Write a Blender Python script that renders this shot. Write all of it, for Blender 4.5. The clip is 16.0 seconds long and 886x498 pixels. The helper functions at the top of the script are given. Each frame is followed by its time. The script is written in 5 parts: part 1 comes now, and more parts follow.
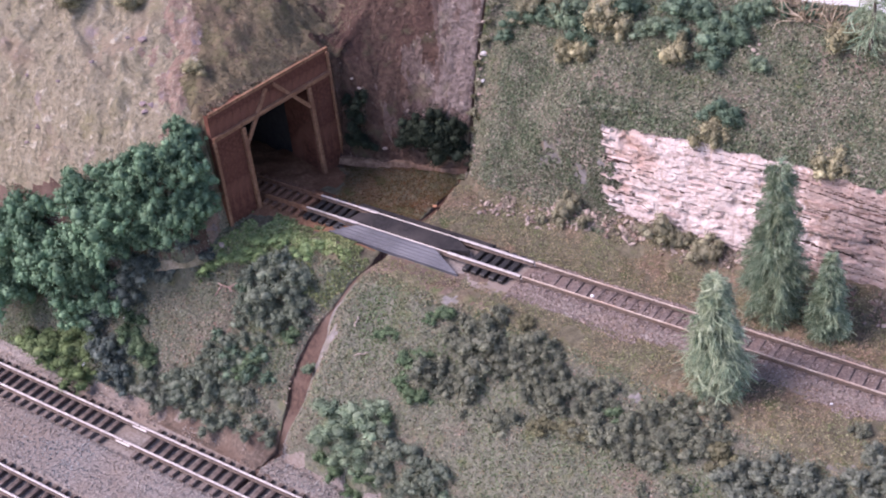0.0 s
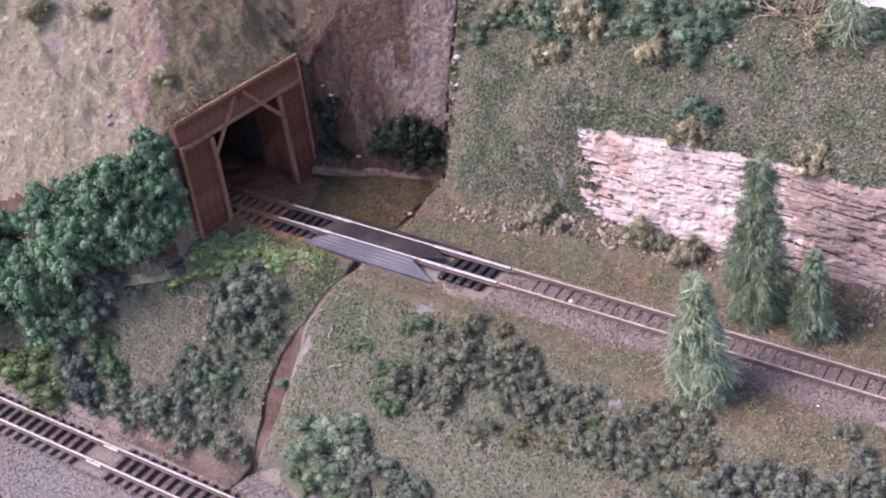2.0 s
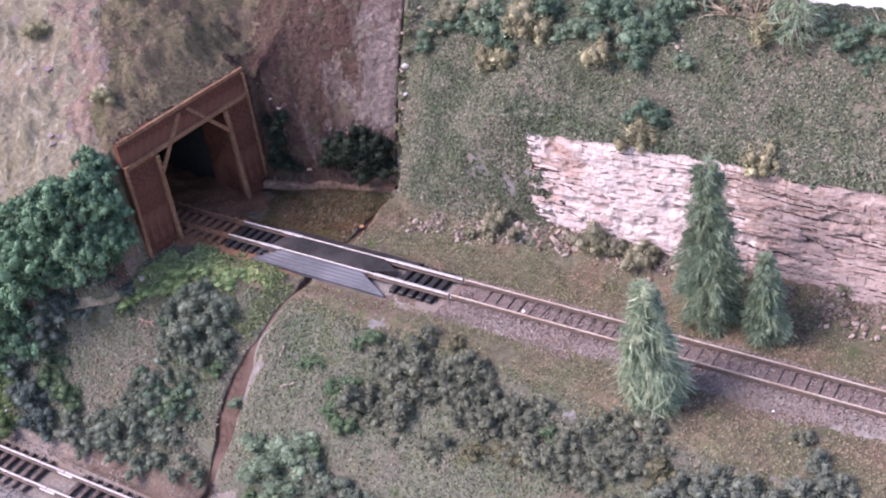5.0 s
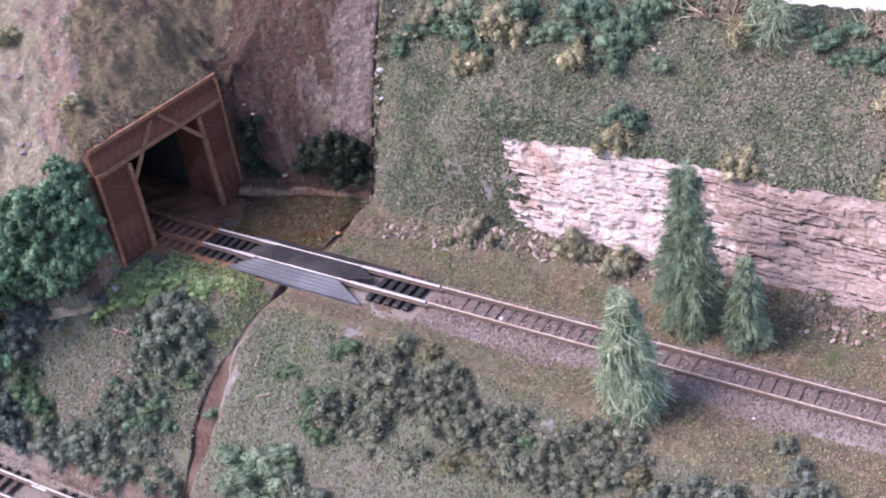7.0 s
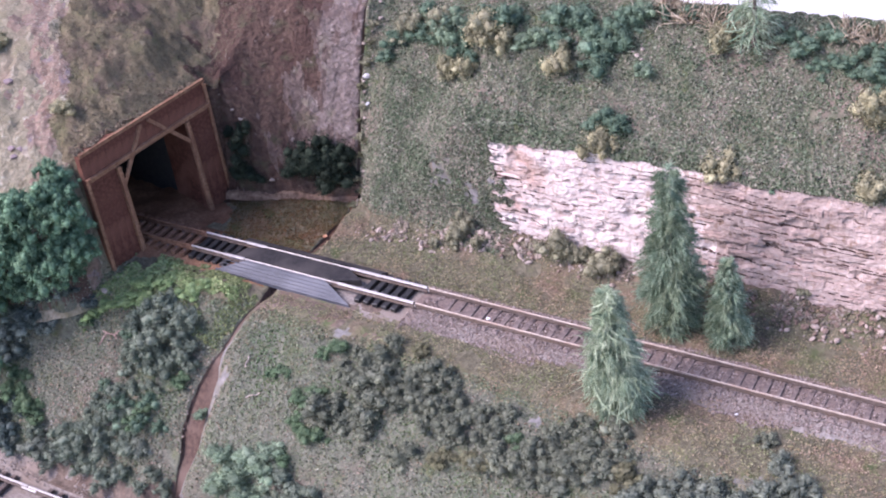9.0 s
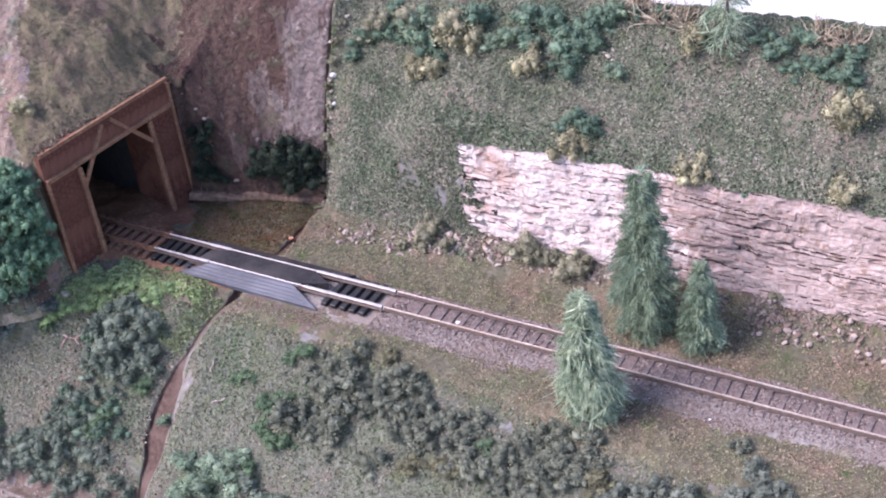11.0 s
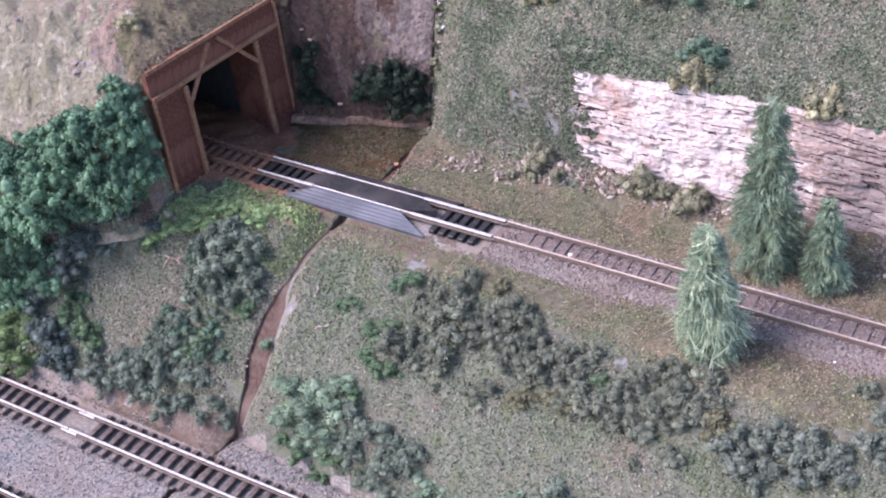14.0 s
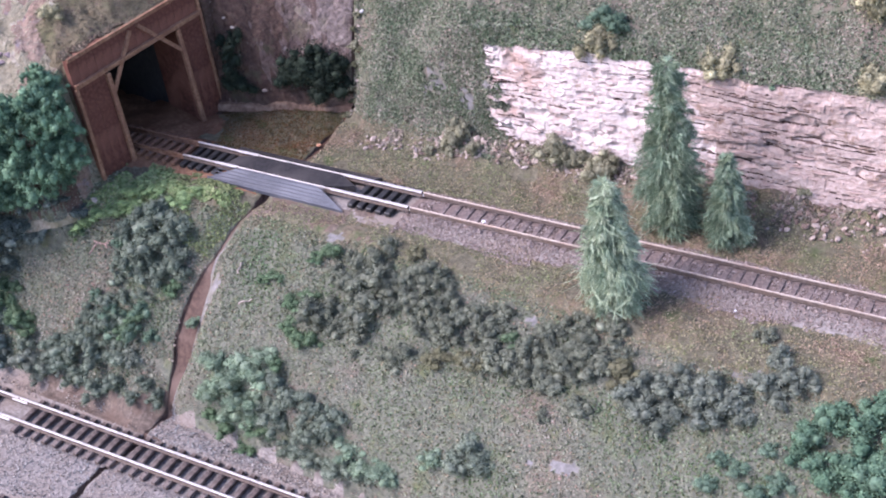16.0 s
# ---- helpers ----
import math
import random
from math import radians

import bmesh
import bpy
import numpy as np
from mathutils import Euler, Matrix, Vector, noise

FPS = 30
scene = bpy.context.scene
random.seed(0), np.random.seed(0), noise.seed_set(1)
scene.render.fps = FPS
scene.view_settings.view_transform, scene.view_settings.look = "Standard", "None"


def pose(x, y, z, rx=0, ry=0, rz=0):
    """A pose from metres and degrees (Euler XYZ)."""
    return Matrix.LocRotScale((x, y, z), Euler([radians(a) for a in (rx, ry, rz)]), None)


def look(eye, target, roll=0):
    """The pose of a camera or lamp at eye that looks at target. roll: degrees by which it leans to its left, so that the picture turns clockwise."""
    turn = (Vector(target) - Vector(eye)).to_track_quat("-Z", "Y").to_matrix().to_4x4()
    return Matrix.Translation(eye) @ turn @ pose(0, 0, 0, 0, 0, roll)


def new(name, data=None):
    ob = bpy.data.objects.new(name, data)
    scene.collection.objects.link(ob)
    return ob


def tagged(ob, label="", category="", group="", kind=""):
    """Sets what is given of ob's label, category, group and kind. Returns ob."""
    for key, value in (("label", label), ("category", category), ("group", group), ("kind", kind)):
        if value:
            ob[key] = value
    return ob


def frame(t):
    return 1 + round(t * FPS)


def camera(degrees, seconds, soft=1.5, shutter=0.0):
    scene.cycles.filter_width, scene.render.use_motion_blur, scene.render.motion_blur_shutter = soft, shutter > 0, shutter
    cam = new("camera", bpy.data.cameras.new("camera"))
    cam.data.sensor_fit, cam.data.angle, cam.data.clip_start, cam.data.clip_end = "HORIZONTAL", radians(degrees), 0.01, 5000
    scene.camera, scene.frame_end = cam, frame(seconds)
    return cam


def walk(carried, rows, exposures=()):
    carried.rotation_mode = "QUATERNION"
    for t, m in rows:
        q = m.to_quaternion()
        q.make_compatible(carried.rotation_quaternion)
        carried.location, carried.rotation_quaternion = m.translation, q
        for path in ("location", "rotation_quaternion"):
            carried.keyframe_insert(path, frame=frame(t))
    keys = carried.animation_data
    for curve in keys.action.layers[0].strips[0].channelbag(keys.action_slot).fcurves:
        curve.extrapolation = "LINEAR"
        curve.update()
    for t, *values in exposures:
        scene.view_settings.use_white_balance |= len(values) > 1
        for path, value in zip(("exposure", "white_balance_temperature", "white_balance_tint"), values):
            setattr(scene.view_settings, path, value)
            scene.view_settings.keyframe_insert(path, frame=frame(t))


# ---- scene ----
cam = camera(37.00, 16.0, soft=2.0)
PATH = [
    (0, look((0.20906, -0.30928, 0.27248), (0.05713, -0.11642, 0.10008), -6.452)),
    (0.5, look((0.21159, -0.30645, 0.26584), (0.05959, -0.11220, 0.09507), -6.402)),
    (1, look((0.21161, -0.30111, 0.26827), (0.06133, -0.10331, 0.10007), -6.729)),
    (1.5, look((0.20724, -0.30090, 0.26736), (0.05554, -0.10399, 0.09939), -7.084)),
    (2, look((0.20995, -0.30009, 0.26089), (0.05775, -0.10408, 0.09232), -7.334)),
    (2.5, look((0.21169, -0.29421, 0.26286), (0.05880, -0.09903, 0.09395), -8.238)),
    (3, look((0.20922, -0.29096, 0.26060), (0.05789, -0.09576, 0.09033), -7.895)),
    (3.5, look((0.20969, -0.29011, 0.26022), (0.05833, -0.09372, 0.09133), -8.130)),
    (4, look((0.21099, -0.29069, 0.26071), (0.06145, -0.09268, 0.09210), -8.142)),
    (4.5, look((0.21226, -0.28958, 0.26000), (0.06257, -0.09161, 0.09147), -8.467)),
    (5, look((0.21574, -0.28662, 0.25828), (0.06587, -0.08889, 0.08963), -8.830)),
    (5.2, look((0.21821, -0.28457, 0.25853), (0.06935, -0.08576, 0.09025), -8.770)),
    (7.5, look((0.21475, -0.27936, 0.25672), (0.06814, -0.08019, 0.08691), -9.024)),
    (8, look((0.21654, -0.28182, 0.25626), (0.07142, -0.08096, 0.08716), -8.705)),
    (8.5, look((0.21712, -0.28440, 0.25833), (0.07165, -0.08328, 0.08985), -8.774)),
    (9, look((0.21498, -0.28911, 0.25993), (0.07287, -0.08546, 0.09160), -8.225)),
    (9.5, look((0.21259, -0.28790, 0.25991), (0.07412, -0.08242, 0.09079), -7.537)),
    (9.7, look((0.21311, -0.28675, 0.25961), (0.07587, -0.08034, 0.09061), -7.412)),
    (11.8, look((0.20237, -0.28400, 0.25706), (0.07143, -0.07575, 0.08534), -6.933)),
    (12, look((0.20084, -0.28080, 0.25557), (0.07114, -0.07259, 0.08285), -7.003)),
    (12.5, look((0.19996, -0.27929, 0.25252), (0.07112, -0.07135, 0.07885), -7.054)),
    (13, look((0.19742, -0.27940, 0.25564), (0.06865, -0.07656, 0.07598), -7.489)),
    (13.5, look((0.18819, -0.28539, 0.25630), (0.05336, -0.08883, 0.07413), -7.446)),
    (14, look((0.18979, -0.28838, 0.25239), (0.04798, -0.09505, 0.07208), -7.325)),
    (14.5, look((0.19652, -0.28989, 0.25162), (0.05311, -0.09665, 0.07248), -7.480)),
    (15, look((0.20209, -0.29111, 0.25076), (0.05916, -0.09738, 0.07176), -8.123)),
    (15.5, look((0.20714, -0.29599, 0.24615), (0.06569, -0.10011, 0.06833), -8.143)),
    (16, look((0.21725, -0.29444, 0.23972), (0.07683, -0.09526, 0.06476), -8.448)),
]
walk(cam, PATH, exposures=((0.0, 1.17, 6620, 33), (3.5, 1.26, 6510, 33), (9.0, 1.37, 6220, 29), (16.0, 1.46, 6110, 26)))

# ---- world, light, exposure ----
world = bpy.data.worlds.new("room_daylight")
scene.world = world
world.use_nodes = True
_w = world.node_tree
_sky = _w.nodes.new("ShaderNodeTexSky")
_sky.sky_type, _sky.sun_disc = "NISHITA", False
_sky.sun_elevation, _sky.sun_rotation = radians(46), radians(229)
_w.nodes["Background"].inputs["Strength"].default_value = 0.15
_w.links.new(_sky.outputs["Color"], _w.nodes["Background"].inputs["Color"])
sun = new("sun", bpy.data.lights.new("sun", "SUN"))
sun.data.energy, sun.data.angle, sun.data.color = 2.7, radians(32), (1.0, 0.95, 0.94)
sun.matrix_world = look((-0.60, -0.49, 0.76), (0, 0, 0))

MM = 0.001


# ---- noise and mesh helpers ----
def fade(t):
    return t * t * (3 - 2 * t)


def vnoise(x, y, seed=0):
    """Smooth value noise, -1 to 1, on arrays."""
    x, y = np.asarray(x, float), np.asarray(y, float)
    xi, yi = np.floor(x), np.floor(y)
    fx, fy = fade(x - xi), fade(y - yi)

    def h(a, b):
        v = np.sin(a * 127.1 + b * 311.7 + seed * 74.7) * 43758.5453
        return (v - np.floor(v)) * 2 - 1
    top = h(xi, yi) * (1 - fx) + h(xi + 1, yi) * fx
    low = h(xi, yi + 1) * (1 - fx) + h(xi + 1, yi + 1) * fx
    return top * (1 - fy) + low * fy


def fbm(x, y, size, octaves=4, seed=0):
    out, amp = 0.0, 1.0
    for o in range(octaves):
        out = out + amp * vnoise(np.asarray(x) / size, np.asarray(y) / size, seed + o * 7)
        size, amp = size / 2.03, amp * 0.5
    return out


def smooth(a, b, x):
    return fade(np.clip((np.asarray(x, float) - a) / (b - a), 0, 1))


def mesh_of(name, verts, faces, mats, shade=False, index=None):
    """A mesh from millimetres."""
    me = bpy.data.meshes.new(name)
    verts = np.asarray(verts, np.float32) * MM
    faces = np.asarray(faces, np.int32)
    n, k = faces.shape
    me.vertices.add(len(verts))
    me.vertices.foreach_set("co", verts.ravel())
    me.loops.add(n * k)
    me.loops.foreach_set("vertex_index", faces.ravel())
    me.polygons.add(n)
    me.polygons.foreach_set("loop_start", np.arange(0, n * k, k, dtype=np.int32))
    me.polygons.foreach_set("loop_total", np.full(n, k, np.int32))
    for m in mats if isinstance(mats, (list, tuple)) else [mats]:
        me.materials.append(m)
    if index is not None:
        me.polygons.foreach_set("material_index", np.asarray(index, np.int32))
    me.polygons.foreach_set("use_smooth", np.full(n, shade, bool))
    me.update(calc_edges=True)
    me.validate()
    return me


def thing(name, me, label="", category="", group="", kind="", at=(0, 0, 0), turn=0):
    ob = new(name, me)
    ob.location = Vector(at) * MM
    ob.rotation_euler = (0, 0, radians(turn))
    return tagged(ob, label, category, group, kind)


def piece(name, me, parent, label="", at=(0, 0, 0), rot=(0, 0, 0), scale=(1, 1, 1), kind=""):
    ob = new(name, me)
    ob.parent = parent
    ob.location = Vector(at) * MM
    ob.rotation_euler = rot
    ob.scale = scale
    return tagged(ob, label, kind=kind)


def bm_mesh(name, bm, mat, shade=False):
    me = bpy.data.meshes.new(name)
    bmesh.ops.scale(bm, vec=(MM, MM, MM), verts=bm.verts)
    bm.to_mesh(me)
    bm.free()
    me.materials.append(mat)
    for p in me.polygons:
        p.use_smooth = shade
    return me


def box_bm(sx, sy, sz, bevel=0.0, at=(0, 0, 0), bm=None, jitter=0.0):
    bm = bm or bmesh.new()
    r = bmesh.ops.create_cube(bm, size=1)
    bmesh.ops.scale(bm, vec=(sx, sy, sz), verts=r["verts"])
    for v in r["verts"]:
        v.co += Vector(at) + Vector([random.uniform(-jitter, jitter) for _ in range(3)])
    if bevel:
        es = {e for v in r["verts"] for e in v.link_edges}
        bmesh.ops.bevel(bm, geom=list(es), offset=bevel, segments=1, affect="EDGES")
    return bm


def box_mesh(name, sx, sy, sz, mat, bevel=0.0, jitter=0.0):
    return bm_mesh(name, box_bm(sx, sy, sz, bevel, jitter=jitter), mat)


# ---- materials ----
def material(name, rough=0.85, metal=0.0, spec=0.3):
    m = bpy.data.materials.new(name)
    m.use_nodes = True
    b = m.node_tree.nodes["Principled BSDF"]
    b.inputs["Roughness"].default_value, b.inputs["Metallic"].default_value = rough, metal
    b.inputs["Specular IOR Level"].default_value = spec
    return m, m.node_tree, b


def node(nt, kind, **inputs):
    n = nt.nodes.new(kind)
    for k, v in inputs.items():
        n.inputs[k.replace("_", " ")].default_value = v
    return n


def noise_tex(nt, size_mm, detail=4.0, rough=0.6, coord="Object"):
    """Noise of a given grain in millimetres."""
    tc = nt.nodes.new("ShaderNodeTexCoord")
    n = node(nt, "ShaderNodeTexNoise", Scale=1000.0 / size_mm, Detail=detail, Roughness=rough)
    nt.links.new(tc.outputs[coord], n.inputs["Vector"])
    return n


def ramp(nt, source, stops):
    r = nt.nodes.new("ShaderNodeValToRGB")
    r.color_ramp.elements[0].position, r.color_ramp.elements[0].color = stops[0][0], (*stops[0][1], 1)
    r.color_ramp.elements[1].position, r.color_ramp.elements[1].color = stops[-1][0], (*stops[-1][1], 1)
    for p, c in stops[1:-1]:
        r.color_ramp.elements.new(p).color = (*c, 1)
    nt.links.new(source, r.inputs["Fac"])
    return r


def mix(nt, fac, a, b, mode="MIX"):
    m = nt.nodes.new("ShaderNodeMix")
    m.data_type, m.blend_type = "RGBA", mode
    for sock, v in ((0, fac), (6, a), (7, b)):
        if hasattr(v, "links"):
            nt.links.new(v, m.inputs[sock])
        elif sock == 0:
            m.inputs[0].default_value = v
        else:
            m.inputs[sock].default_value = (*v, 1)
    return m.outputs[2]


def bump(nt, b, source, strength=0.5, mm=0.5):
    n = node(nt, "ShaderNodeBump", Strength=strength, Distance=mm * MM)
    nt.links.new(source, n.inputs["Height"])
    nt.links.new(n.outputs["Normal"], b.inputs["Normal"])


def two_scale(name, dark, light, fine, coarse, stain=None, rough=0.9, mm=0.4, spec=0.2, metal=0.0):
    """Grain between two colours, with broader stains of a third."""
    m, nt, b = material(name, rough, metal, spec)
    a = noise_tex(nt, fine, 5, 0.65)
    r = ramp(nt, a.outputs["Fac"], [(0.32, dark), (0.68, light)])
    out = r.outputs["Color"]
    if stain:
        c = noise_tex(nt, coarse, 3, 0.55)
        f = ramp(nt, c.outputs["Fac"], [(0.45, (0, 0, 0)), (0.68, (1, 1, 1))])
        out = mix(nt, f.outputs["Color"], out, stain)
    nt.links.new(out, b.inputs["Base Color"])
    bump(nt, b, a.outputs["Fac"], 0.6, mm)
    return m


def island(name, colours, fine=0.8, rough=0.95, broad=None):
    """Loose grains: each island takes a colour between the given ones."""
    m, nt, b = material(name, rough, 0, 0.12)
    g = nt.nodes.new("ShaderNodeNewGeometry")
    k = len(colours) - 1
    r = ramp(nt, g.outputs["Random Per Island"], [(i / k, c) for i, c in enumerate(colours)])
    n = noise_tex(nt, fine, 3)
    v = ramp(nt, n.outputs["Fac"], [(0.3, (0.6, 0.6, 0.6)), (0.7, (1.25, 1.25, 1.25))])
    col = mix(nt, 1.0, r.outputs["Color"], v.outputs["Color"], "MULTIPLY")
    if broad:
        size, lo, hi = broad
        w = ramp(nt, noise_tex(nt, size, 4, 0.65).outputs["Fac"], [(0.36, lo), (0.64, hi)])
        col = mix(nt, 1.0, col, w.outputs["Color"], "MULTIPLY")
    nt.links.new(col, b.inputs["Base Color"])
    bump(nt, b, n.outputs["Fac"], 0.5, 0.3)
    return m


def earth_mat(name, base_dark, base_light, patches, mm=1.1, lump=0.0):
    """Painted plaster ground with broad tinted patches."""
    m, nt, b = material(name, 0.95, 0, 0.12)
    a = noise_tex(nt, 2.0, 6, 0.72)
    out = ramp(nt, a.outputs["Fac"], [(0.3, base_dark), (0.7, base_light)]).outputs["Color"]
    for size, lo, hi, col in patches:
        c = noise_tex(nt, size, 4, 0.6)
        f = ramp(nt, c.outputs["Fac"], [(lo, (0, 0, 0)), (hi, (1, 1, 1))])
        out = mix(nt, f.outputs["Color"], out, col)
    nt.links.new(out, b.inputs["Base Color"])
    relief = a.outputs["Fac"]
    if lump:
        big = noise_tex(nt, lump, 3, 0.5)
        add = nt.nodes.new("ShaderNodeMath")
        add.operation = "MULTIPLY_ADD"
        add.inputs[1].default_value = 1.6
        nt.links.new(big.outputs["Fac"], add.inputs[0])
        nt.links.new(a.outputs["Fac"], add.inputs[2])
        relief = add.outputs[0]
    bump(nt, b, relief, 1.0, mm)
    return m


MAT_TURF = earth_mat("turf_ground", (0.062, 0.056, 0.038), (0.185, 0.165, 0.115), [(18, 0.52, 0.68, (0.20, 0.135, 0.10)), (9, 0.55, 0.7, (0.08, 0.10, 0.045))])
MAT_SLOPE = earth_mat("mossy_plaster", (0.07, 0.073, 0.056), (0.20, 0.20, 0.155), [(22, 0.54, 0.70, (0.17, 0.135, 0.108)), (8, 0.55, 0.7, (0.12, 0.13, 0.07))])
MAT_HILL = earth_mat("tan_plaster_hill", (0.190, 0.165, 0.113), (0.43, 0.383, 0.287), [(30, 0.53, 0.69, (0.335, 0.255, 0.192)), (13, 0.54, 0.70, (0.275, 0.25, 0.16)), (15, 0.62, 0.74, (0.34, 0.28, 0.275)), (5, 0.58, 0.70, (0.50, 0.455, 0.37))], 3.4, 5.0)
MAT_BALLAST_BED = two_scale("ballast_bed", (0.11, 0.095, 0.085), (0.29, 0.255, 0.235), 1.1, 30, (0.19, 0.15, 0.125))
MAT_DIRT = two_scale("rusty_dirt", (0.118, 0.058, 0.034), (0.26, 0.140, 0.086), 1.3, 16, (0.12, 0.055, 0.032))
MAT_RUSTY = two_scale("rust_tinged_soil", (0.062, 0.046, 0.037), (0.165, 0.126, 0.101), 1.3, 9, (0.115, 0.076, 0.057))
MAT_BROWN = two_scale("brown_painted_foam", (0.048, 0.030, 0.024), (0.108, 0.069, 0.055), 1.5, 14, (0.125, 0.087, 0.071))
MAT_RAIL_OLD = two_scale("weathered_rail", (0.24, 0.185, 0.155), (0.46, 0.39, 0.34), 1.2, 20, (0.30, 0.21, 0.17), 0.5, 0.05, 0.4, 0.2)
MAT_RAIL_SIDE = two_scale("rusty_rail_side", (0.06, 0.044, 0.036), (0.14, 0.105, 0.088), 1.2, 14, (0.10, 0.07, 0.055), 0.7, 0.05, 0.3, 0.1)
MAT_RUST = two_scale("rust_brown", (0.10, 0.05, 0.03), (0.24, 0.13, 0.085), 1.2, 14, (0.16, 0.085, 0.055), 0.85, 0.1)
MAT_RAIL_NEW = two_scale("nickel_silver_rail", (0.36, 0.33, 0.32), (0.56, 0.52, 0.505), 2.0, 30, None, 0.6, 0.02, 0.5, 0.6)
MAT_TIE_BLACK = two_scale("black_plastic_tie", (0.010, 0.010, 0.011), (0.03, 0.028, 0.028), 1.0, 20, None, 0.5, 0.05, 0.4)
MAT_TIE_BROWN = two_scale("weathered_tie", (0.075, 0.056, 0.052), (0.175, 0.138, 0.125), 0.9, 12, (0.20, 0.16, 0.145), 0.9, 0.2)
MAT_TIE_DARK = two_scale("dark_brown_tie", (0.05, 0.035, 0.03), (0.13, 0.10, 0.09), 0.9, 12, (0.20, 0.16, 0.14), 0.85, 0.1)
MAT_DECK = two_scale("dusty_black_deck", (0.014, 0.013, 0.014), (0.034, 0.031, 0.033), 1.5, 14, (0.055, 0.048, 0.047), 0.72, 0.04, 0.2)
MAT_APRON = two_scale("blue_grey_plastic", (0.030, 0.034, 0.045), (0.055, 0.058, 0.075), 2.0, 18, (0.085, 0.088, 0.105), 0.5, 0.03, 0.4)
MAT_WOOD_DARK = two_scale("stained_portal_plank", (0.062, 0.024, 0.017), (0.15, 0.060, 0.042), 1.3, 12, (0.185, 0.082, 0.058), 0.8, 0.15)
MAT_WOOD = two_scale("stained_timber", (0.145, 0.068, 0.040), (0.33, 0.19, 0.118), 1.0, 8, (0.19, 0.095, 0.06), 0.8, 0.15)
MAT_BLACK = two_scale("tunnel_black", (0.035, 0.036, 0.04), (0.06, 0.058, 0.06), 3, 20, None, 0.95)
MAT_WHITE = two_scale("white_board", (0.74, 0.76, 0.80), (0.82, 0.84, 0.86), 40, 200, (0.78, 0.80, 0.84), 0.7, 0.02)


# ---- the ground ----
def joint_x(y):
    """Where the two modules meet, by y."""
    return np.interp(y, [-140, -96, -80, -68, -63, -58, -54, -45, -41, -36, -31, -25, -20, -16, -12, -6, 20, 48, 68, 120],
                     [-71, -71, -69, -66.5, -64.4, -62.6, -61.6, -60.8, -61, -62, -61.6, -60, -57, -53.5, -52.3, -53, -52, -57, -60, -62])


def gap_wide(y):
    """How far the left module stands off the right one, by y."""
    return np.interp(y, [-120, -96, -90, -70, -65, -60, -54, -48, -42, -37, -33, -20, -17, -14, -10, -4], [1.4, 1.4, 0.4, 0.6, 2.2, 4.6, 7.2, 7.4, 6.0, 2.6, 0.5, 0.2, 0.8, 2.4, 2.8, 1.2])


def low_y(x):
    """The middle of the lower track."""
    return -92.0 + (x + 260) * 0.01571


def right_height(x, y):
    x, y = np.asarray(x, float), np.asarray(y, float)
    foot = np.interp(x, [-60, -15, 30, 80, 200], [-69, -72, -78, -88, -95])
    wob = 3.0 * fbm(x, y, 34, 3, 3)
    brow = np.interp(x, [-60, -20, 10, 60, 120, 200], [-15, -19, -20, -25, -32, -36]) + wob * 0.5
    t = np.clip((y - foot) / (brow - foot), 0, 1)
    bank = -63 + 58.5 * t ** 0.48
    bank = bank - 1.5 * (y < foot - 2) * (smooth(9.6, 8.4, np.abs(y - low_y(x))) + smooth(9.6, 8.4, np.abs(y - low_y(x) + 40.8)))
    z = bank + 2.15 * smooth(11.5, 6.5, np.abs(y + 0.5)) * smooth(-3, 8, x) + 0.9 * smooth(14, 9, np.abs(y)) * (1 - smooth(-3, 8, x))
    crest = np.interp(x, [-60, 30, 60, 100, 200], [92, 95, 88, 90, 90])
    ledge = smooth(-36, 0, x + wob)
    base = np.interp(x, [-60, -40, 0, 60, 140, 220], [44, 36, 37, 42, 44, 44])
    steep = np.clip((y - base) * 1.6, 0, 150)
    flat = np.clip((y - np.interp(x, [-24, 0, 10, 22], [41.0, 41.8, 42.9, 45.5])) * 14, 0, 300)
    rub = 5 * smooth(26, 40, y)
    open_slope = np.minimum(steep, 45 + (y - 62) * 0.85)
    cut_slope = np.maximum(np.minimum(flat, 40.5 + np.clip(y - 48, 0, 99) * 0.80), 0)
    up = open_slope * (1 - ledge) + cut_slope * ledge + rub * ledge
    over = smooth(crest - 8, crest + 6, y)
    up = up * (1 - over) + np.minimum(up, 76) * over - 60 * smooth(crest + 2, crest + 30, y)
    z = z + np.maximum(up, -200) * (y > 24)
    rough = np.where(np.abs(y + 3) < 15, 0.15, 1.0) * np.where(y < foot - 3, 0.15, 1.0)
    z = z + rough * (0.9 * fbm(x, y, 14, 4, 11) + np.where(y > 36, 0.7, 0.4) * fbm(x, y, 3.4, 2, 5))
    edge = smooth(11, 0, x - joint_x(y)) * smooth(-4, -14, y)
    low = z - np.interp(y, [-76, -68, -58, -46, -34, -14], [0, 6, 10, 6, 2.5, 1.5]) * edge ** 1.5
    out = np.where(y < -30, np.maximum(low, np.minimum(z, -63.0)), low)
    meet = smooth(8, 0, x - joint_x(y)) * smooth(36, 46, y) * smooth(98, 88, y)
    return out + (left_height(x, y) + 0.4 - out) * meet


def portal_x(y):
    """The plane of the portal's face."""
    return -115.1 + (y + 10) * 0.1565


def wall_foot(x):
    return 33 + (x + 106) * 0.327


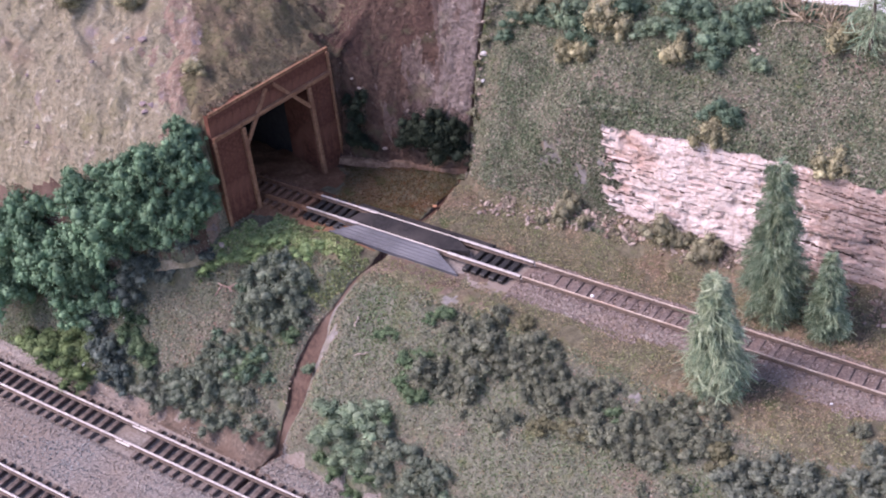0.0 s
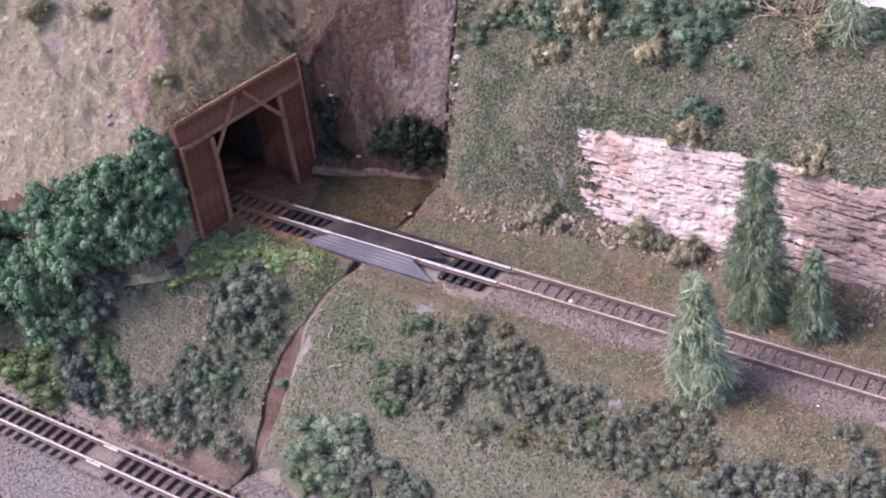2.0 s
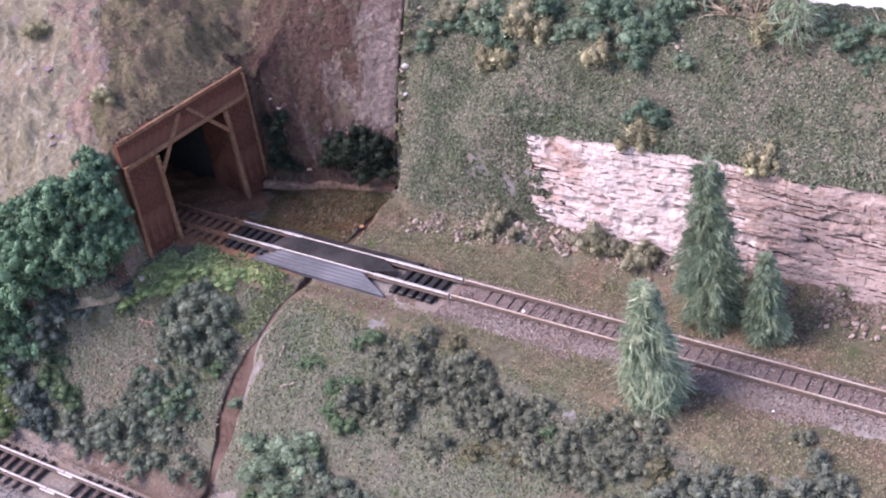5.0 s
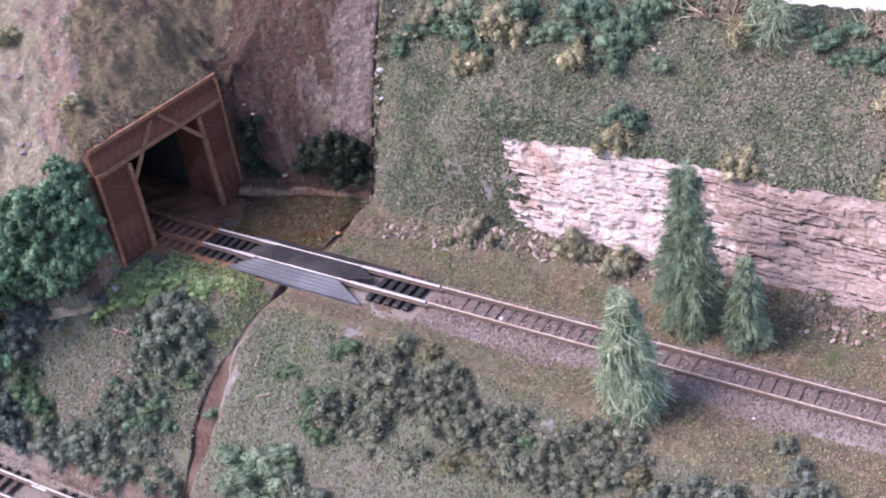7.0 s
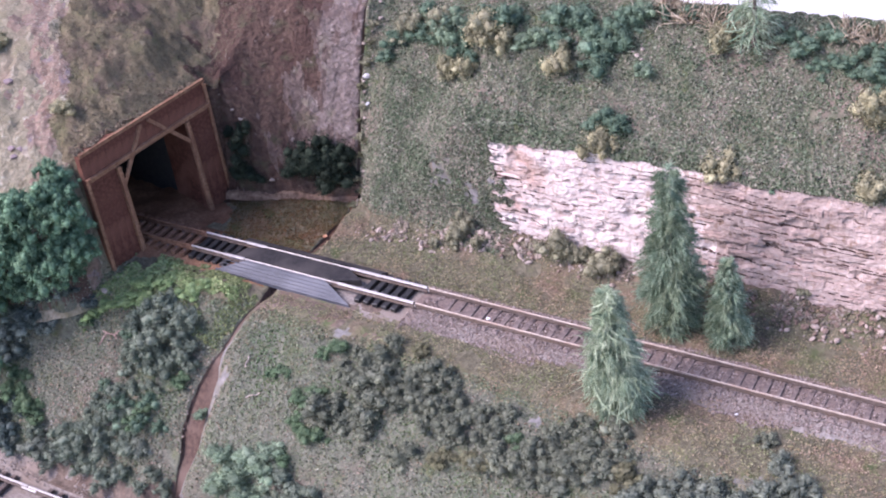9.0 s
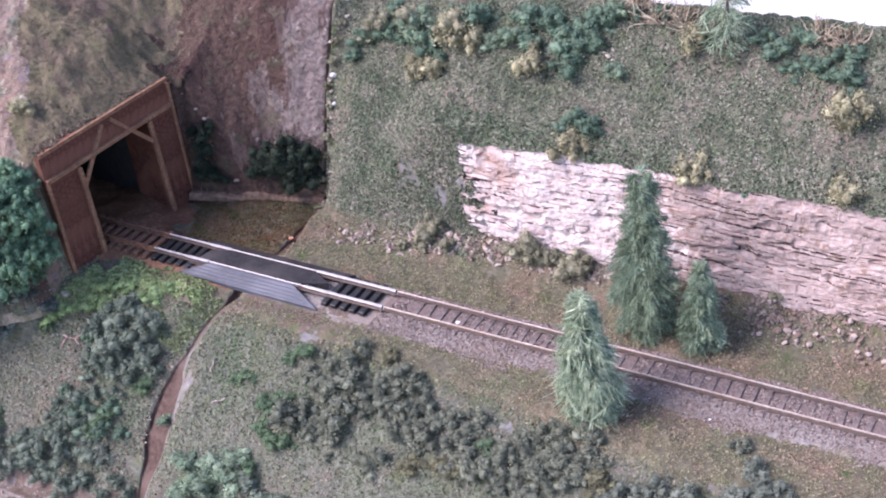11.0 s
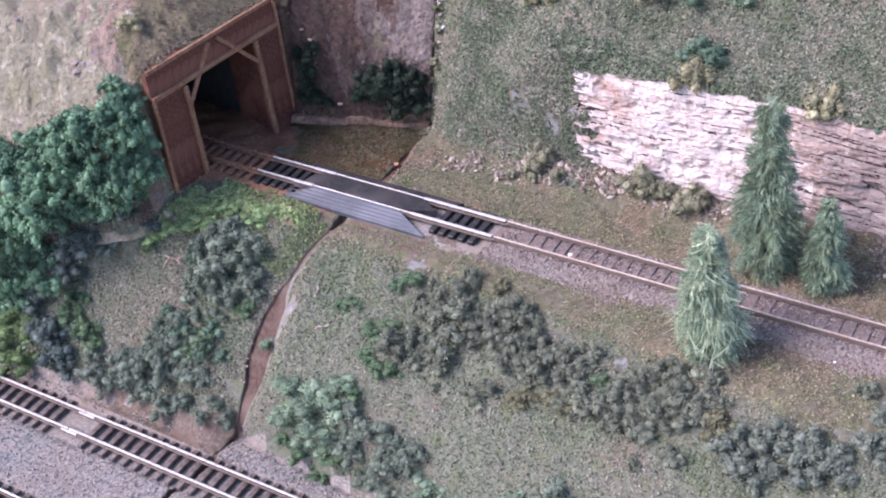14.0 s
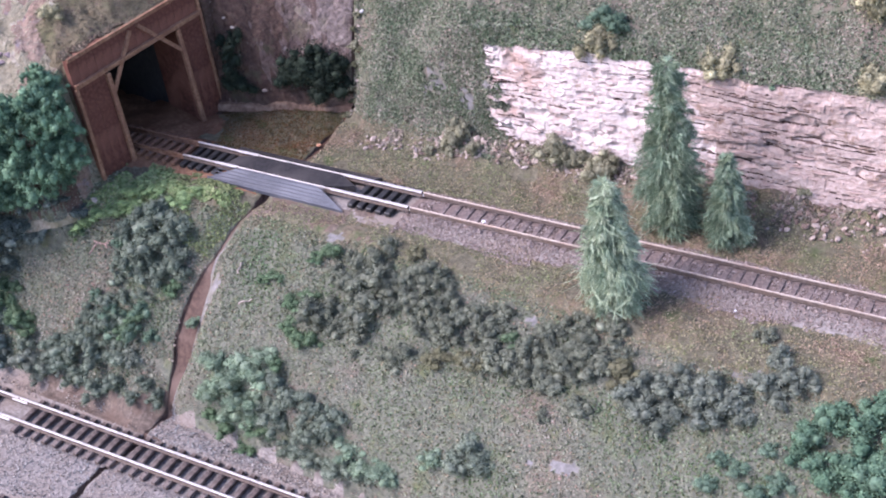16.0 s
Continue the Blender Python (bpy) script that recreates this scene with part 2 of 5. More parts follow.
def left_height(x, y):
    x, y = np.asarray(x, float), np.asarray(y, float)
    wob = 3.0 * fbm(x, y, 34, 3, 23)
    foot = np.interp(x, [-260, -170, -130, -90, -60], [-80, -79, -76, -77, -77])
    brow = np.interp(x, [-260, -150, -120, -90, -56], [-34, -30, -26, -22, -15]) + wob * 0.4
    t = np.clip((y - foot) / (brow - foot), 0, 1)
    z = -63 + 58.5 * (0.5 * fade(t) + 0.5 * t ** 0.8)
    z = z - 1.5 * (y < foot - 2) * (smooth(9.6, 8.4, np.abs(y - low_y(x))) + smooth(9.6, 8.4, np.abs(y - low_y(x) + 40.8)))
    z = z + 2.0 * np.exp(-((x + 80) ** 2 + (y + 19) ** 2) / 80) + 3.0 * np.exp(-((x + 66) ** 2 + (y + 20.5) ** 2) / 38) + 1.0 * smooth(12, 8, np.abs(y))
    z = z - np.interp(y, [-79, -74, -70, -68, -65, -60, -52, -44, -36, -30, -25, -20, -15, -10], [0, 3, 6.8, 5.5, 2.6, 1.2, 0.4, 0, 0.6, 2.3, 3.2, 2.2, 1.2, 0]) * smooth(np.where(y < -56, 14, 9), 0, joint_x(y) - gap_wide(y) - x) ** 1.3
    wf = np.where(x < portal_x(y) + 0.5, 400, wall_foot(x))
    recess = np.clip((y - wf) * 2.15, 0, 130)
    recess = np.minimum(recess, 62 + (y - wf - 28) * 0.9)
    butt = 45 - 1.5 * np.clip(x - portal_x(y), -2, 99) + 0.35 * (y - 36)
    butt = np.minimum(butt, (y - np.maximum(33.5, wall_foot(x) - 1.0)) * 7 - 4)
    k = 6.0
    rec = recess - 4
    both = k * np.log(np.exp(np.clip(rec / k, -30, 60)) + np.exp(np.clip(butt / k, -30, 60)))
    z = np.where((y > wf) | ((y > 34) & (butt > z) & (x > portal_x(y) + 0.5)), np.maximum(z, both), z)
    calm = np.where((np.abs(y) < 14) & (x > -112), 0.15, 1.0) * np.where(y < foot - 3, 0.15, 1.0)
    calm = calm + 0.8 * (y > wall_foot(x) + 2)
    return z + calm * (1.2 * fbm(x, y, 18, 4, 31) + 0.4 * fbm(x, y, 3.2, 2, 15))


def hill_height(x, y):
    x, y = np.asarray(x, float), np.asarray(y, float)
    low = left_height(x, y)
    back = portal_x(y) - x
    near = 44.5 + 0.75 * back - 0.0022 * np.clip(back, 0, 160) ** 2
    d = y + 20
    front = 44 + np.where(d > 0, 0.62 * d, 0.62 * d - 0.030 * d * d) + 0.10 * (-118 - x)
    k = 6.0
    hill = -k * np.log(np.exp(-near / k) + np.exp(-front / k))
    k2 = 4.0
    both = k2 * np.log(np.exp(np.clip(hill / k2, -40, 60)) + np.exp(np.clip(low / k2, -40, 60)))
    hill = hill + (both - hill) * smooth(26, 44, y)
    hill = hill + 0.25 * np.clip(y - 52, 0, 70)
    drop = np.where(y < -23, smooth(0, 6, back), 1.0)
    lip = np.interp(x, [-220, -160, -135, -118], [-56, -50, -42, -36])
    f = drop * smooth(lip - 9, lip, y)
    rough = 1.1 * fbm(x, y, 7, 3, 55) + 2.0 * fbm(x, y, 26, 4, 41) + 1.7 * np.abs(fbm(x + 0.4 * y, y, 9, 3, 47)) + 0.9 * fbm(x, y, 5, 3, 50) - 1.4 * np.exp(-(fbm(x, y, 30, 3, 53) / 0.05) ** 2) + 0.35 * fbm(x, y, 2.4, 2, 49) + 0.9 * np.abs(fbm(0.45 * x + y, 0.5 * x - 0.3 * y, 6, 3, 52)) * smooth(8, 30, portal_x(y) - x - 0.9 * (y + 20))
    rough = rough * smooth(0, 8, portal_x(y) - x)
    hill = hill + (left_height(np.maximum(x, portal_x(y) + 0.7), y) + 0.1 - hill) * smooth(36, 0, back) * smooth(34, 50, y)
    return (hill + rough) * f + (low - 3) * (1 - f)


def sheet(name, xs, ys, fn, keep, mat_of, mats, label, category, shift=None, skirt=None):
    X, Y = np.meshgrid(xs, ys, indexing="ij")
    if shift:
        X = shift(X, Y)
    Z = fn(X, Y)
    if skirt == "first":
        X, Y, Z = (np.concatenate([a[:1], a]) for a in (X, Y, Z))
        Z[0] -= 9 + 60 * (Y[0] > 40)
    elif skirt == "last":
        X, Y, Z = (np.concatenate([a, a[-1:]]) for a in (X, Y, Z))
        Z[-1] -= 9
    nx, ny = X.shape
    v = np.stack([X, Y, Z], -1).reshape(-1, 3)
    a = (np.arange(nx - 1)[:, None] * ny + np.arange(ny - 1)[None, :]).ravel()
    q = np.stack([a, a + ny, a + ny + 1, a + 1], -1)
    c = v[q].mean(1)
    m = keep(c[:, 0], c[:, 1]) if keep else np.ones(len(q), bool)
    q, c = q[m], c[m]
    mi = mat_of(c[:, 0], c[:, 1], c[:, 2])
    if skirt:
        mi[:ny - 1] = np.where((c[:ny - 1, 1] < -40) & (fbm(c[:ny - 1, 1], c[:ny - 1, 1] * 0, 8, 2, 149) > -0.2), len(mats) - 2, len(mats) - 3) if skirt == "first" else mi[:ny - 1]
        if skirt == "last":
            mi[-(ny - 1):] = 6
    me = mesh_of(name, v, q, mats, True, mi)
    return thing(name, me, label, category, kind="structure")


def scrape(x, z):
    """Bare grey plaster on the slope beside the cliff."""
    return (np.hypot((x + 9 + 0.3 * (z - 14)) / 11, (z - 14) / 12) < 1) & (fbm(x, z, 7, 4, 123) > 0.12)


def bald(x, y):
    """Spots of mauve-grey plaster showing through the bank's turf."""
    spot = [np.hypot((x - a) / w, (y - b) / h) for a, b, w, h in ((76, -68, 2.2, 0.9), (87, -67, 3.0, 1.0), (63, -33, 3.4, 1.6), (129, -35, 4, 2), (-18, -22, 2.3, 1.1), (-58, -43, 2.5, 3))]
    return np.min(spot, 0) < 1 + 0.8 * fbm(x, y, 3, 3, 151)


def rusty(x, y):
    """Bare rust-coloured soil beside the rerailer."""
    return (x < 4) & (y > -21) & (y < -5) & (fbm(x, y, 7, 4, 153) > -0.1 + 0.03 * np.maximum(x + 20, 0))


def right_mat(x, y, z):
    k = np.zeros(len(x), int)
    k[(y < -24) & (z < -7)] = 1
    k[np.abs(y + 3 + 2 * fbm(x, y, 9, 2, 61)) < 9] = 2
    k[(np.abs(y) < 5.2) & (x > 0)] = 4
    k[rusty(x, y)] = 6
    k[z < -60] = 2
    k[(y > 36) & (z > 3)] = 3
    k[(x - joint_x(y) < np.interp(y, [-70, -40, -12], [0.7, 1.0, 0.5]) + 2.6 * fbm(x, y, 9, 3, 121)) & (y < -14)] = 5
    k[scrape(x, z) | (bald(x, y) & (y < -15))] = 5
    return k


def foot_soil(x, y):
    """Bare brown soil between the bank's foot and the lower track."""
    return (y > low_y(x) + 9.4) & (y < -72 + 6 * smooth(16, 2, joint_x(y) - x) + 2 * fbm(x, y, 6, 3, 158)) & (x > -118 + 14 * fbm(x, y, 12, 3, 157)) & (x < -50)


def left_mat(x, y, z):
    k = np.zeros(len(x), int)
    k[(y < -22) & (z < -7)] = 1
    k[np.abs(y + 1 + 2 * fbm(x, y, 9, 2, 63)) < 11] = 4
    k[(x + 0.45 * y < -92 + 6 * fbm(x, y, 12, 3, 65)) & (y > 5)] = 4
    k[z < -60] = 2
    k[foot_soil(x, y)] = 8
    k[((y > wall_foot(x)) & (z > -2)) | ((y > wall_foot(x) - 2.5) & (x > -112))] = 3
    # wall tones step darker to the portal corner and foot: shade put into the colour
    shade_edge = 14 * fbm(x, y, 14, 3, 127) + 9 * fbm(x, y, 3.2, 3, 129)
    k[(k == 3) & ((x < -70 + shade_edge) | (z < 24 + 0.7 * shade_edge))] = 7
    k[((k == 3) | (k == 7)) & ((x < -80 + shade_edge) | (z < 15 + 0.7 * shade_edge))] = 5
    return k


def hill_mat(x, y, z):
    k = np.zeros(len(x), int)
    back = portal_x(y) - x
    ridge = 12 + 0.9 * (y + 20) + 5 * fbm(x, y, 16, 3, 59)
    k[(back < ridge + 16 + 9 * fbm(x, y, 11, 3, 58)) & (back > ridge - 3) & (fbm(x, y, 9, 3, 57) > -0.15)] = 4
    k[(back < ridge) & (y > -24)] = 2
    # the hill's rear edge takes on the wall's shaded umber
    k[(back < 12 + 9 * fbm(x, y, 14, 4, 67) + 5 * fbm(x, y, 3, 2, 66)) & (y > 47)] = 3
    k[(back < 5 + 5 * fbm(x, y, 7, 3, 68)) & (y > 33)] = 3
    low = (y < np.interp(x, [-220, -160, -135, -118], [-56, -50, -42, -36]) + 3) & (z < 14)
    # hill foot in dark brown: bare soil, with the hollow's shade in its colour
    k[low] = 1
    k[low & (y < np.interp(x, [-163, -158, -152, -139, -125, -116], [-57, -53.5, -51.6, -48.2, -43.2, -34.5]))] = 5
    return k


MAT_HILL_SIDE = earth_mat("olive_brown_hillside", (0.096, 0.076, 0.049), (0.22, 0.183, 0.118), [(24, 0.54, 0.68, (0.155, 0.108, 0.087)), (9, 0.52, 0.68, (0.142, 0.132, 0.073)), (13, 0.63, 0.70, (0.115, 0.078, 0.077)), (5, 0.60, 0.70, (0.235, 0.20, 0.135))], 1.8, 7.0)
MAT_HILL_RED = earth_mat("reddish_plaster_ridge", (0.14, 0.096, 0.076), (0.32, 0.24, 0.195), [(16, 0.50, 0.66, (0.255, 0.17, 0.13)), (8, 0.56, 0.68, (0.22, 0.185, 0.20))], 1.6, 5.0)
MAT_EDGE = two_scale("raw_plaster_edge", (0.10, 0.094, 0.09), (0.22, 0.205, 0.20), 2.0, 8, (0.13, 0.12, 0.085), 0.95, 0.4)
# rear wall in three tones, umber the darkest, with its shade mixed into the paint
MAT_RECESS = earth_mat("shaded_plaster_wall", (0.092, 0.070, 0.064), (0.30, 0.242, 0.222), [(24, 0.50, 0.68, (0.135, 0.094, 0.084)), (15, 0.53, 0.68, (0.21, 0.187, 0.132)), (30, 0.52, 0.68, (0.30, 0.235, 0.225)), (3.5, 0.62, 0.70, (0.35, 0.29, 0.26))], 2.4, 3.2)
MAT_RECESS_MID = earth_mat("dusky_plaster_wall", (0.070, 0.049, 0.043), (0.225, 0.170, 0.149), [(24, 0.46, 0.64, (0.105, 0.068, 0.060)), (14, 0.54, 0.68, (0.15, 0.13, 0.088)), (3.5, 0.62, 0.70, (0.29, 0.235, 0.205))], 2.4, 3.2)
MAT_UMBER = earth_mat("umber_shaded_plaster", (0.043, 0.026, 0.021), (0.148, 0.097, 0.077), [(20, 0.48, 0.64, (0.07, 0.041, 0.035)), (8, 0.56, 0.7, (0.0805, 0.0713, 0.046)), (3.5, 0.63, 0.70, (0.184, 0.144, 0.127))], 1.8, 3.2)
MAT_TRACK_BED = two_scale("cindery_track_bed", (0.085, 0.064, 0.058), (0.20, 0.155, 0.14), 1.1, 9, (0.15, 0.11, 0.095), 0.95, 0.5)
MAT_UPPER = earth_mat("green_hillside", (0.065, 0.068, 0.047), (0.18, 0.178, 0.122), [(24, 0.5, 0.66, (0.19, 0.145, 0.12)), (9, 0.56, 0.7, (0.08, 0.10, 0.045))])

sheet("ground", np.arange(0, 262, 1.0), np.concatenate([np.arange(-190, 34, 1.25), np.arange(34, 62, 0.6), np.arange(62, 150, 1.4)]),
                     right_height, None, right_mat, [MAT_TURF, MAT_SLOPE, MAT_BALLAST_BED, MAT_UPPER, MAT_TRACK_BED, MAT_EDGE, MAT_RUSTY],
                     "sculpted plaster hillside with mixed green turf", "terrain", shift=lambda X, Y: joint_x(Y) + 0.6 + X + (0.5 + 0.5 * (Y < -20)) * fbm(Y, Y * 0, 7, 3, 97) * (X < 1), skirt="first")
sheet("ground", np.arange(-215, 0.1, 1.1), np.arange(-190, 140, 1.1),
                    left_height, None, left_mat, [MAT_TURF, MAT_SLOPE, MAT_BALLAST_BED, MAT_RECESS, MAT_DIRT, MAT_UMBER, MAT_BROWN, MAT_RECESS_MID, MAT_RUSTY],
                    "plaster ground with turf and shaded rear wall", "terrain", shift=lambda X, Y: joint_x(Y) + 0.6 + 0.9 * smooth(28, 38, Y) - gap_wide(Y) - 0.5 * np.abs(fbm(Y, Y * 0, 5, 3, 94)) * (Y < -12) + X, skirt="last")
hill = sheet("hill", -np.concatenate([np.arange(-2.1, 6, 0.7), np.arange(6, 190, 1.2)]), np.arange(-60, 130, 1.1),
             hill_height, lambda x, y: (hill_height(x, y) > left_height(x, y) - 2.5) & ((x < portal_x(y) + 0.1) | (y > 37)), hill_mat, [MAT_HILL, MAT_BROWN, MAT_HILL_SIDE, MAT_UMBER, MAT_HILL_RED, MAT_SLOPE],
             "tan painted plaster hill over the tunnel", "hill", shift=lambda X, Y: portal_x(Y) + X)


# ---- the gap between the modules ----
def ribbon(name, pts, width, mat, label):
    v, f = [], []
    for i, (x, y, z) in enumerate(pts):
        v += [(x - width / 2, y, z), (x + width / 2, y, z)]
        if i:
            f.append((2 * i - 2, 2 * i - 1, 2 * i + 1, 2 * i))
    return thing(name, mesh_of(name, v, f, mat), label, "filler", kind="structure")


gap_pts = [(float(joint_x(y) - gap_wide(y) / 2), y, float(min(left_height(joint_x(y) - gap_wide(y) - 1, y), right_height(joint_x(y) + 0.9, y))) - float(np.interp(y, [-100, -90, -72, -66, -62, -40, -34, -20, -14, 10], [2.5, 0.5, 0.4, 0.8, 1.4, 1.4, 0.7, 0.6, 2.6, 0.5]))) for y in np.arange(-186, 50, 1.5)]
ribbon("gap_filler", [p for p in gap_pts if p[1] < 5], 14, MAT_BROWN, "brown painted strip in the joint between the modules")
ribbon("gap_filler", [(x, y, z + 0.1) for x, y, z in gap_pts if y > 3], 2.2, two_scale("rust_red_filler", (0.06, 0.03, 0.02), (0.13, 0.058, 0.038), 1.2, 8, (0.08, 0.05, 0.035), 0.95), "rust-red filler in the joint behind the track")


# ---- track ----
def rail_mesh(name, length, mat, head=0.85, foot=1.35, high=2.0, start=0.0):
    prof = [(-foot / 2, -high), (foot / 2, -high), (foot / 2, -high + 0.35), (0.28, -high + 0.6), (0.28, -0.7), (head / 2, -0.5), (head / 2, -0.1), (head / 2 - 0.12, 0),
            (-head / 2 + 0.12, 0), (-head / 2, -0.1), (-head / 2, -0.5), (-0.28, -0.7), (-0.28, -high + 0.6), (-foot / 2, -high + 0.35)]
    n = max(2, int(length / 12) + 1)
    v, f = [], []
    for i, x in enumerate(np.linspace(start, start + length, n)):
        v += [(x, y, z) for y, z in prof]
        if i:
            for a in range(len(prof)):
                b2 = (a + 1) % len(prof)
                f.append(((i - 1) * 14 + a, (i - 1) * 14 + b2, i * 14 + b2, i * 14 + a))
    bm = bmesh.new()
    vs = [bm.verts.new(p) for p in v]
    for q in f:
        bm.faces.new([vs[i] for i in q])
    bm.faces.new(vs[:14][::-1])
    bm.faces.new(vs[-14:])
    bmesh.ops.recalc_face_normals(bm, faces=bm.faces)
    for fc in bm.faces:
        fc.material_index = 0 if fc.calc_center_median().z > -0.35 else 1
    me = bm_mesh(name, bm, mat)
    me.materials.append(MAT_RUST if mat is MAT_RUST else MAT_RAIL_SIDE)
    return me


def track(name, origin, turn, length, pitch, rail_mat, tie_mat, label, skip=(), tie=(1.9, 16.5, 1.5), jitter=0.0):
    base = thing(name, None, label, "track", "model railway tracks", at=origin, turn=turn)
    for y in (4.5, -4.5):
        piece("rail", rail_mesh("rail", length, rail_mat, **(dict(head=0.44, foot=0.75, high=1.7) if rail_mat is MAT_RAIL_OLD else dict(head=0.8))), base, at=(0, y, 0))
    me = box_mesh("tie", *tie, tie_mat, 0.2)
    x = pitch / 2
    while x < length:
        if not any(a < x < b for a, b in skip):
            piece("tie", me, base, at=(x + random.uniform(-jitter, jitter), random.uniform(-jitter, jitter), -2.0 - tie[2] / 2 + 0.15), rot=(0, 0, random.uniform(-0.12, 0.12) * jitter), scale=(1, 1, 1) if not jitter else (random.uniform(0.75, 1.15), random.uniform(0.9, 1.08), 1))
            sp = spike_mesh
            for y in (-5.9, -3.1, 3.1, 5.9):
                if abs(origin[0] + x) < 170:
                    piece("spike", sp, base, at=(x, y, -1.72))
        x += pitch
    return base


spike_mesh = box_mesh("spike", 0.7, 0.6, 0.5, MAT_TIE_DARK, 0.1)
track("upper_track", (2.6, -0.6, 0), 0, 250, 4.15, MAT_RAIL_OLD, MAT_TIE_BROWN, "weathered upper track with beige rusty rails in ballast", skip=((0, 10),), tie=(1.8, 13.6, 1.5), jitter=0.45)
track("tunnel_track", (-190, -0.6, 0), 0, 96, 4.15, MAT_RUST, MAT_RUST, "rust-brown track running into the tunnel mouth")
low_turn = 0.9
track("lower_track", (-260, -92.0, -60.8), low_turn, 137, 4.95, MAT_RAIL_NEW, MAT_TIE_DARK, "bright-railed lower track with brown plastic ties", skip=((129, 137),))
track("lower_track", (-122.6, -89.84, -60.8), low_turn, 330, 4.95, MAT_RAIL_NEW, MAT_TIE_DARK, "bright-railed lower track with brown plastic ties", skip=((0, 5),))
track("lower_track", (-260, -132.7, -60.8), low_turn, 420, 4.95, MAT_RAIL_NEW, MAT_TIE_DARK, "bright-railed lower track beside the grey roadbed")

# rerailer
rerailer = thing("rerailer_track", None, "black rerailer track section with silver rails and grey ramp", "track", "model railway tracks", at=(-94, 0, 0))
for y, a, b in ((4.5, 28, 64.5), (-4.5, 24.5, 65.5)):
    y -= 0.6
    for x0, x1, w in ((0, a - 9, 0.62), (a - 9, a, 1.15), (a, b, 0.28), (b, 96, 1.1)):
        piece("rail", rail_mesh("rail", x1 - x0, MAT_RAIL_NEW, head=w, foot=max(1.0, w)), rerailer, "bright nickel-silver rail", at=(x0, y, 0))
tie_b = box_mesh("tie", 2.2, 16.5, 1.6, MAT_TIE_BLACK, 0.2)
for x in [1.5 + 3.7 * i for i in range(5)] + [74.8 + 3.7 * i for i in range(5)]:
    piece("tie", tie_b, rerailer, at=(x, -0.6, -2.7))


def plate(name, outline, z0, z1, mat, bevel=0.2):
    bm = bmesh.new()
    vs = [bm.verts.new((x, y, z0)) for x, y in outline]
    f = bm.faces.new(vs)
    r = bmesh.ops.extrude_face_region(bm, geom=[f])
    for v in r["geom"]:
        if isinstance(v, bmesh.types.BMVert):
            v.co.z = z1
    bmesh.ops.recalc_face_normals(bm, faces=bm.faces)
    if bevel:
        bmesh.ops.bevel(bm, geom=[e for e in bm.edges if all(abs(v.co.z - z1) < 1e-6 for v in e.verts)], offset=bevel, segments=1, affect="EDGES")
    return bm_mesh(name, bm, mat)


piece("deck", plate("deck", [(19.5, -4.5), (25, -4.72), (62, -4.72), (72, -0.6), (64, 3.52), (28, 3.52), (21, 1.0)], -2.5, -0.12, MAT_DECK), rerailer, "dusty black centre deck between the rails")


def apron(name, sign):
    bm = bmesh.new()
    outline = [(26, 5.5), (60, 5.5), (73.5, 11.6), (15, 11.2)] if sign < 0 else [(18, 4.3), (76, 4.3), (78, 7.2), (17, 7.2)]
    top = [bm.verts.new((x, y * sign, -0.12 if y < 6 else (-3.0 if sign < 0 else -0.8))) for x, y in outline]
    low = [bm.verts.new((x, y * sign, -4.4)) for x, y in outline]
    bm.faces.new(top), bm.faces.new(low[::-1])
    for i in range(4):
        j = (i + 1) % 4
        bm.faces.new((top[i], low[i], low[j], top[j]))
    bmesh.ops.recalc_face_normals(bm, faces=bm.faces)
    return bm_mesh(name, bm, MAT_APRON if sign < 0 else MAT_DECK)


front_apron = piece("ramp", apron("ramp", -1), rerailer, "ribbed blue-grey plastic ramp")
piece("ramp", apron("ramp", 1), rerailer, "black plastic ramp on the far side")
for i in range(5):
    t = (i + 0.5) / 5
    y, z = -5.5 - 5.9 * t, -0.12 - 2.88 * t
    rib = box_mesh("groove", 44 + 10 * t, 0.28, 0.3, MAT_APRON, 0.06)
    piece("rib", rib, front_apron, at=(40.5 + t * 1, y, z + 0.05), rot=(radians(25), 0, 0))

# ---- tunnel portal ----
portal = thing("tunnel_portal", None, "brown stained timber tunnel portal with pale bracing", "tunnel portal", at=(-115.1, -10, -4), turn=-90 + 171.1 - 0.0)


def timber(a, b, w, d, mat, y=0.0):
    """A squared timber between two points (s, z) of the portal's face."""
    (s0, z0), (s1, z1) = a, b
    n = math.hypot(s1 - s0, z1 - z0)
    me = box_mesh("timber", n, d, w, mat, 0.15, 0.12)
    return me, ((s0 + s1) / 2, y - d / 2, (z0 + z1) / 2 + 4), (0, -math.atan2(z1 - z0, s1 - s0), 0)


def planks(s0, s1, z0, z1, thick=2.4):
    """A wing or header of upright planks."""
    n = max(1, round((s1 - s0) / 3.6))
    w = (s1 - s0) / n
    me = box_mesh("plank", w - 0.03, thick, z1 - z0, MAT_WOOD_DARK, 0.05)
    for i in range(n):
        piece("plank", me, portal, at=(s0 + (i + 0.5) * w, thick / 2 + random.uniform(-0.04, 0.04), (z0 + z1) / 2 + 4))


planks(-14.2, 0.2, -11, 33.6)
planks(34.0, 45.0, -9, 34.8)
planks(-14.2, 45.0, 33.6, 44.4)
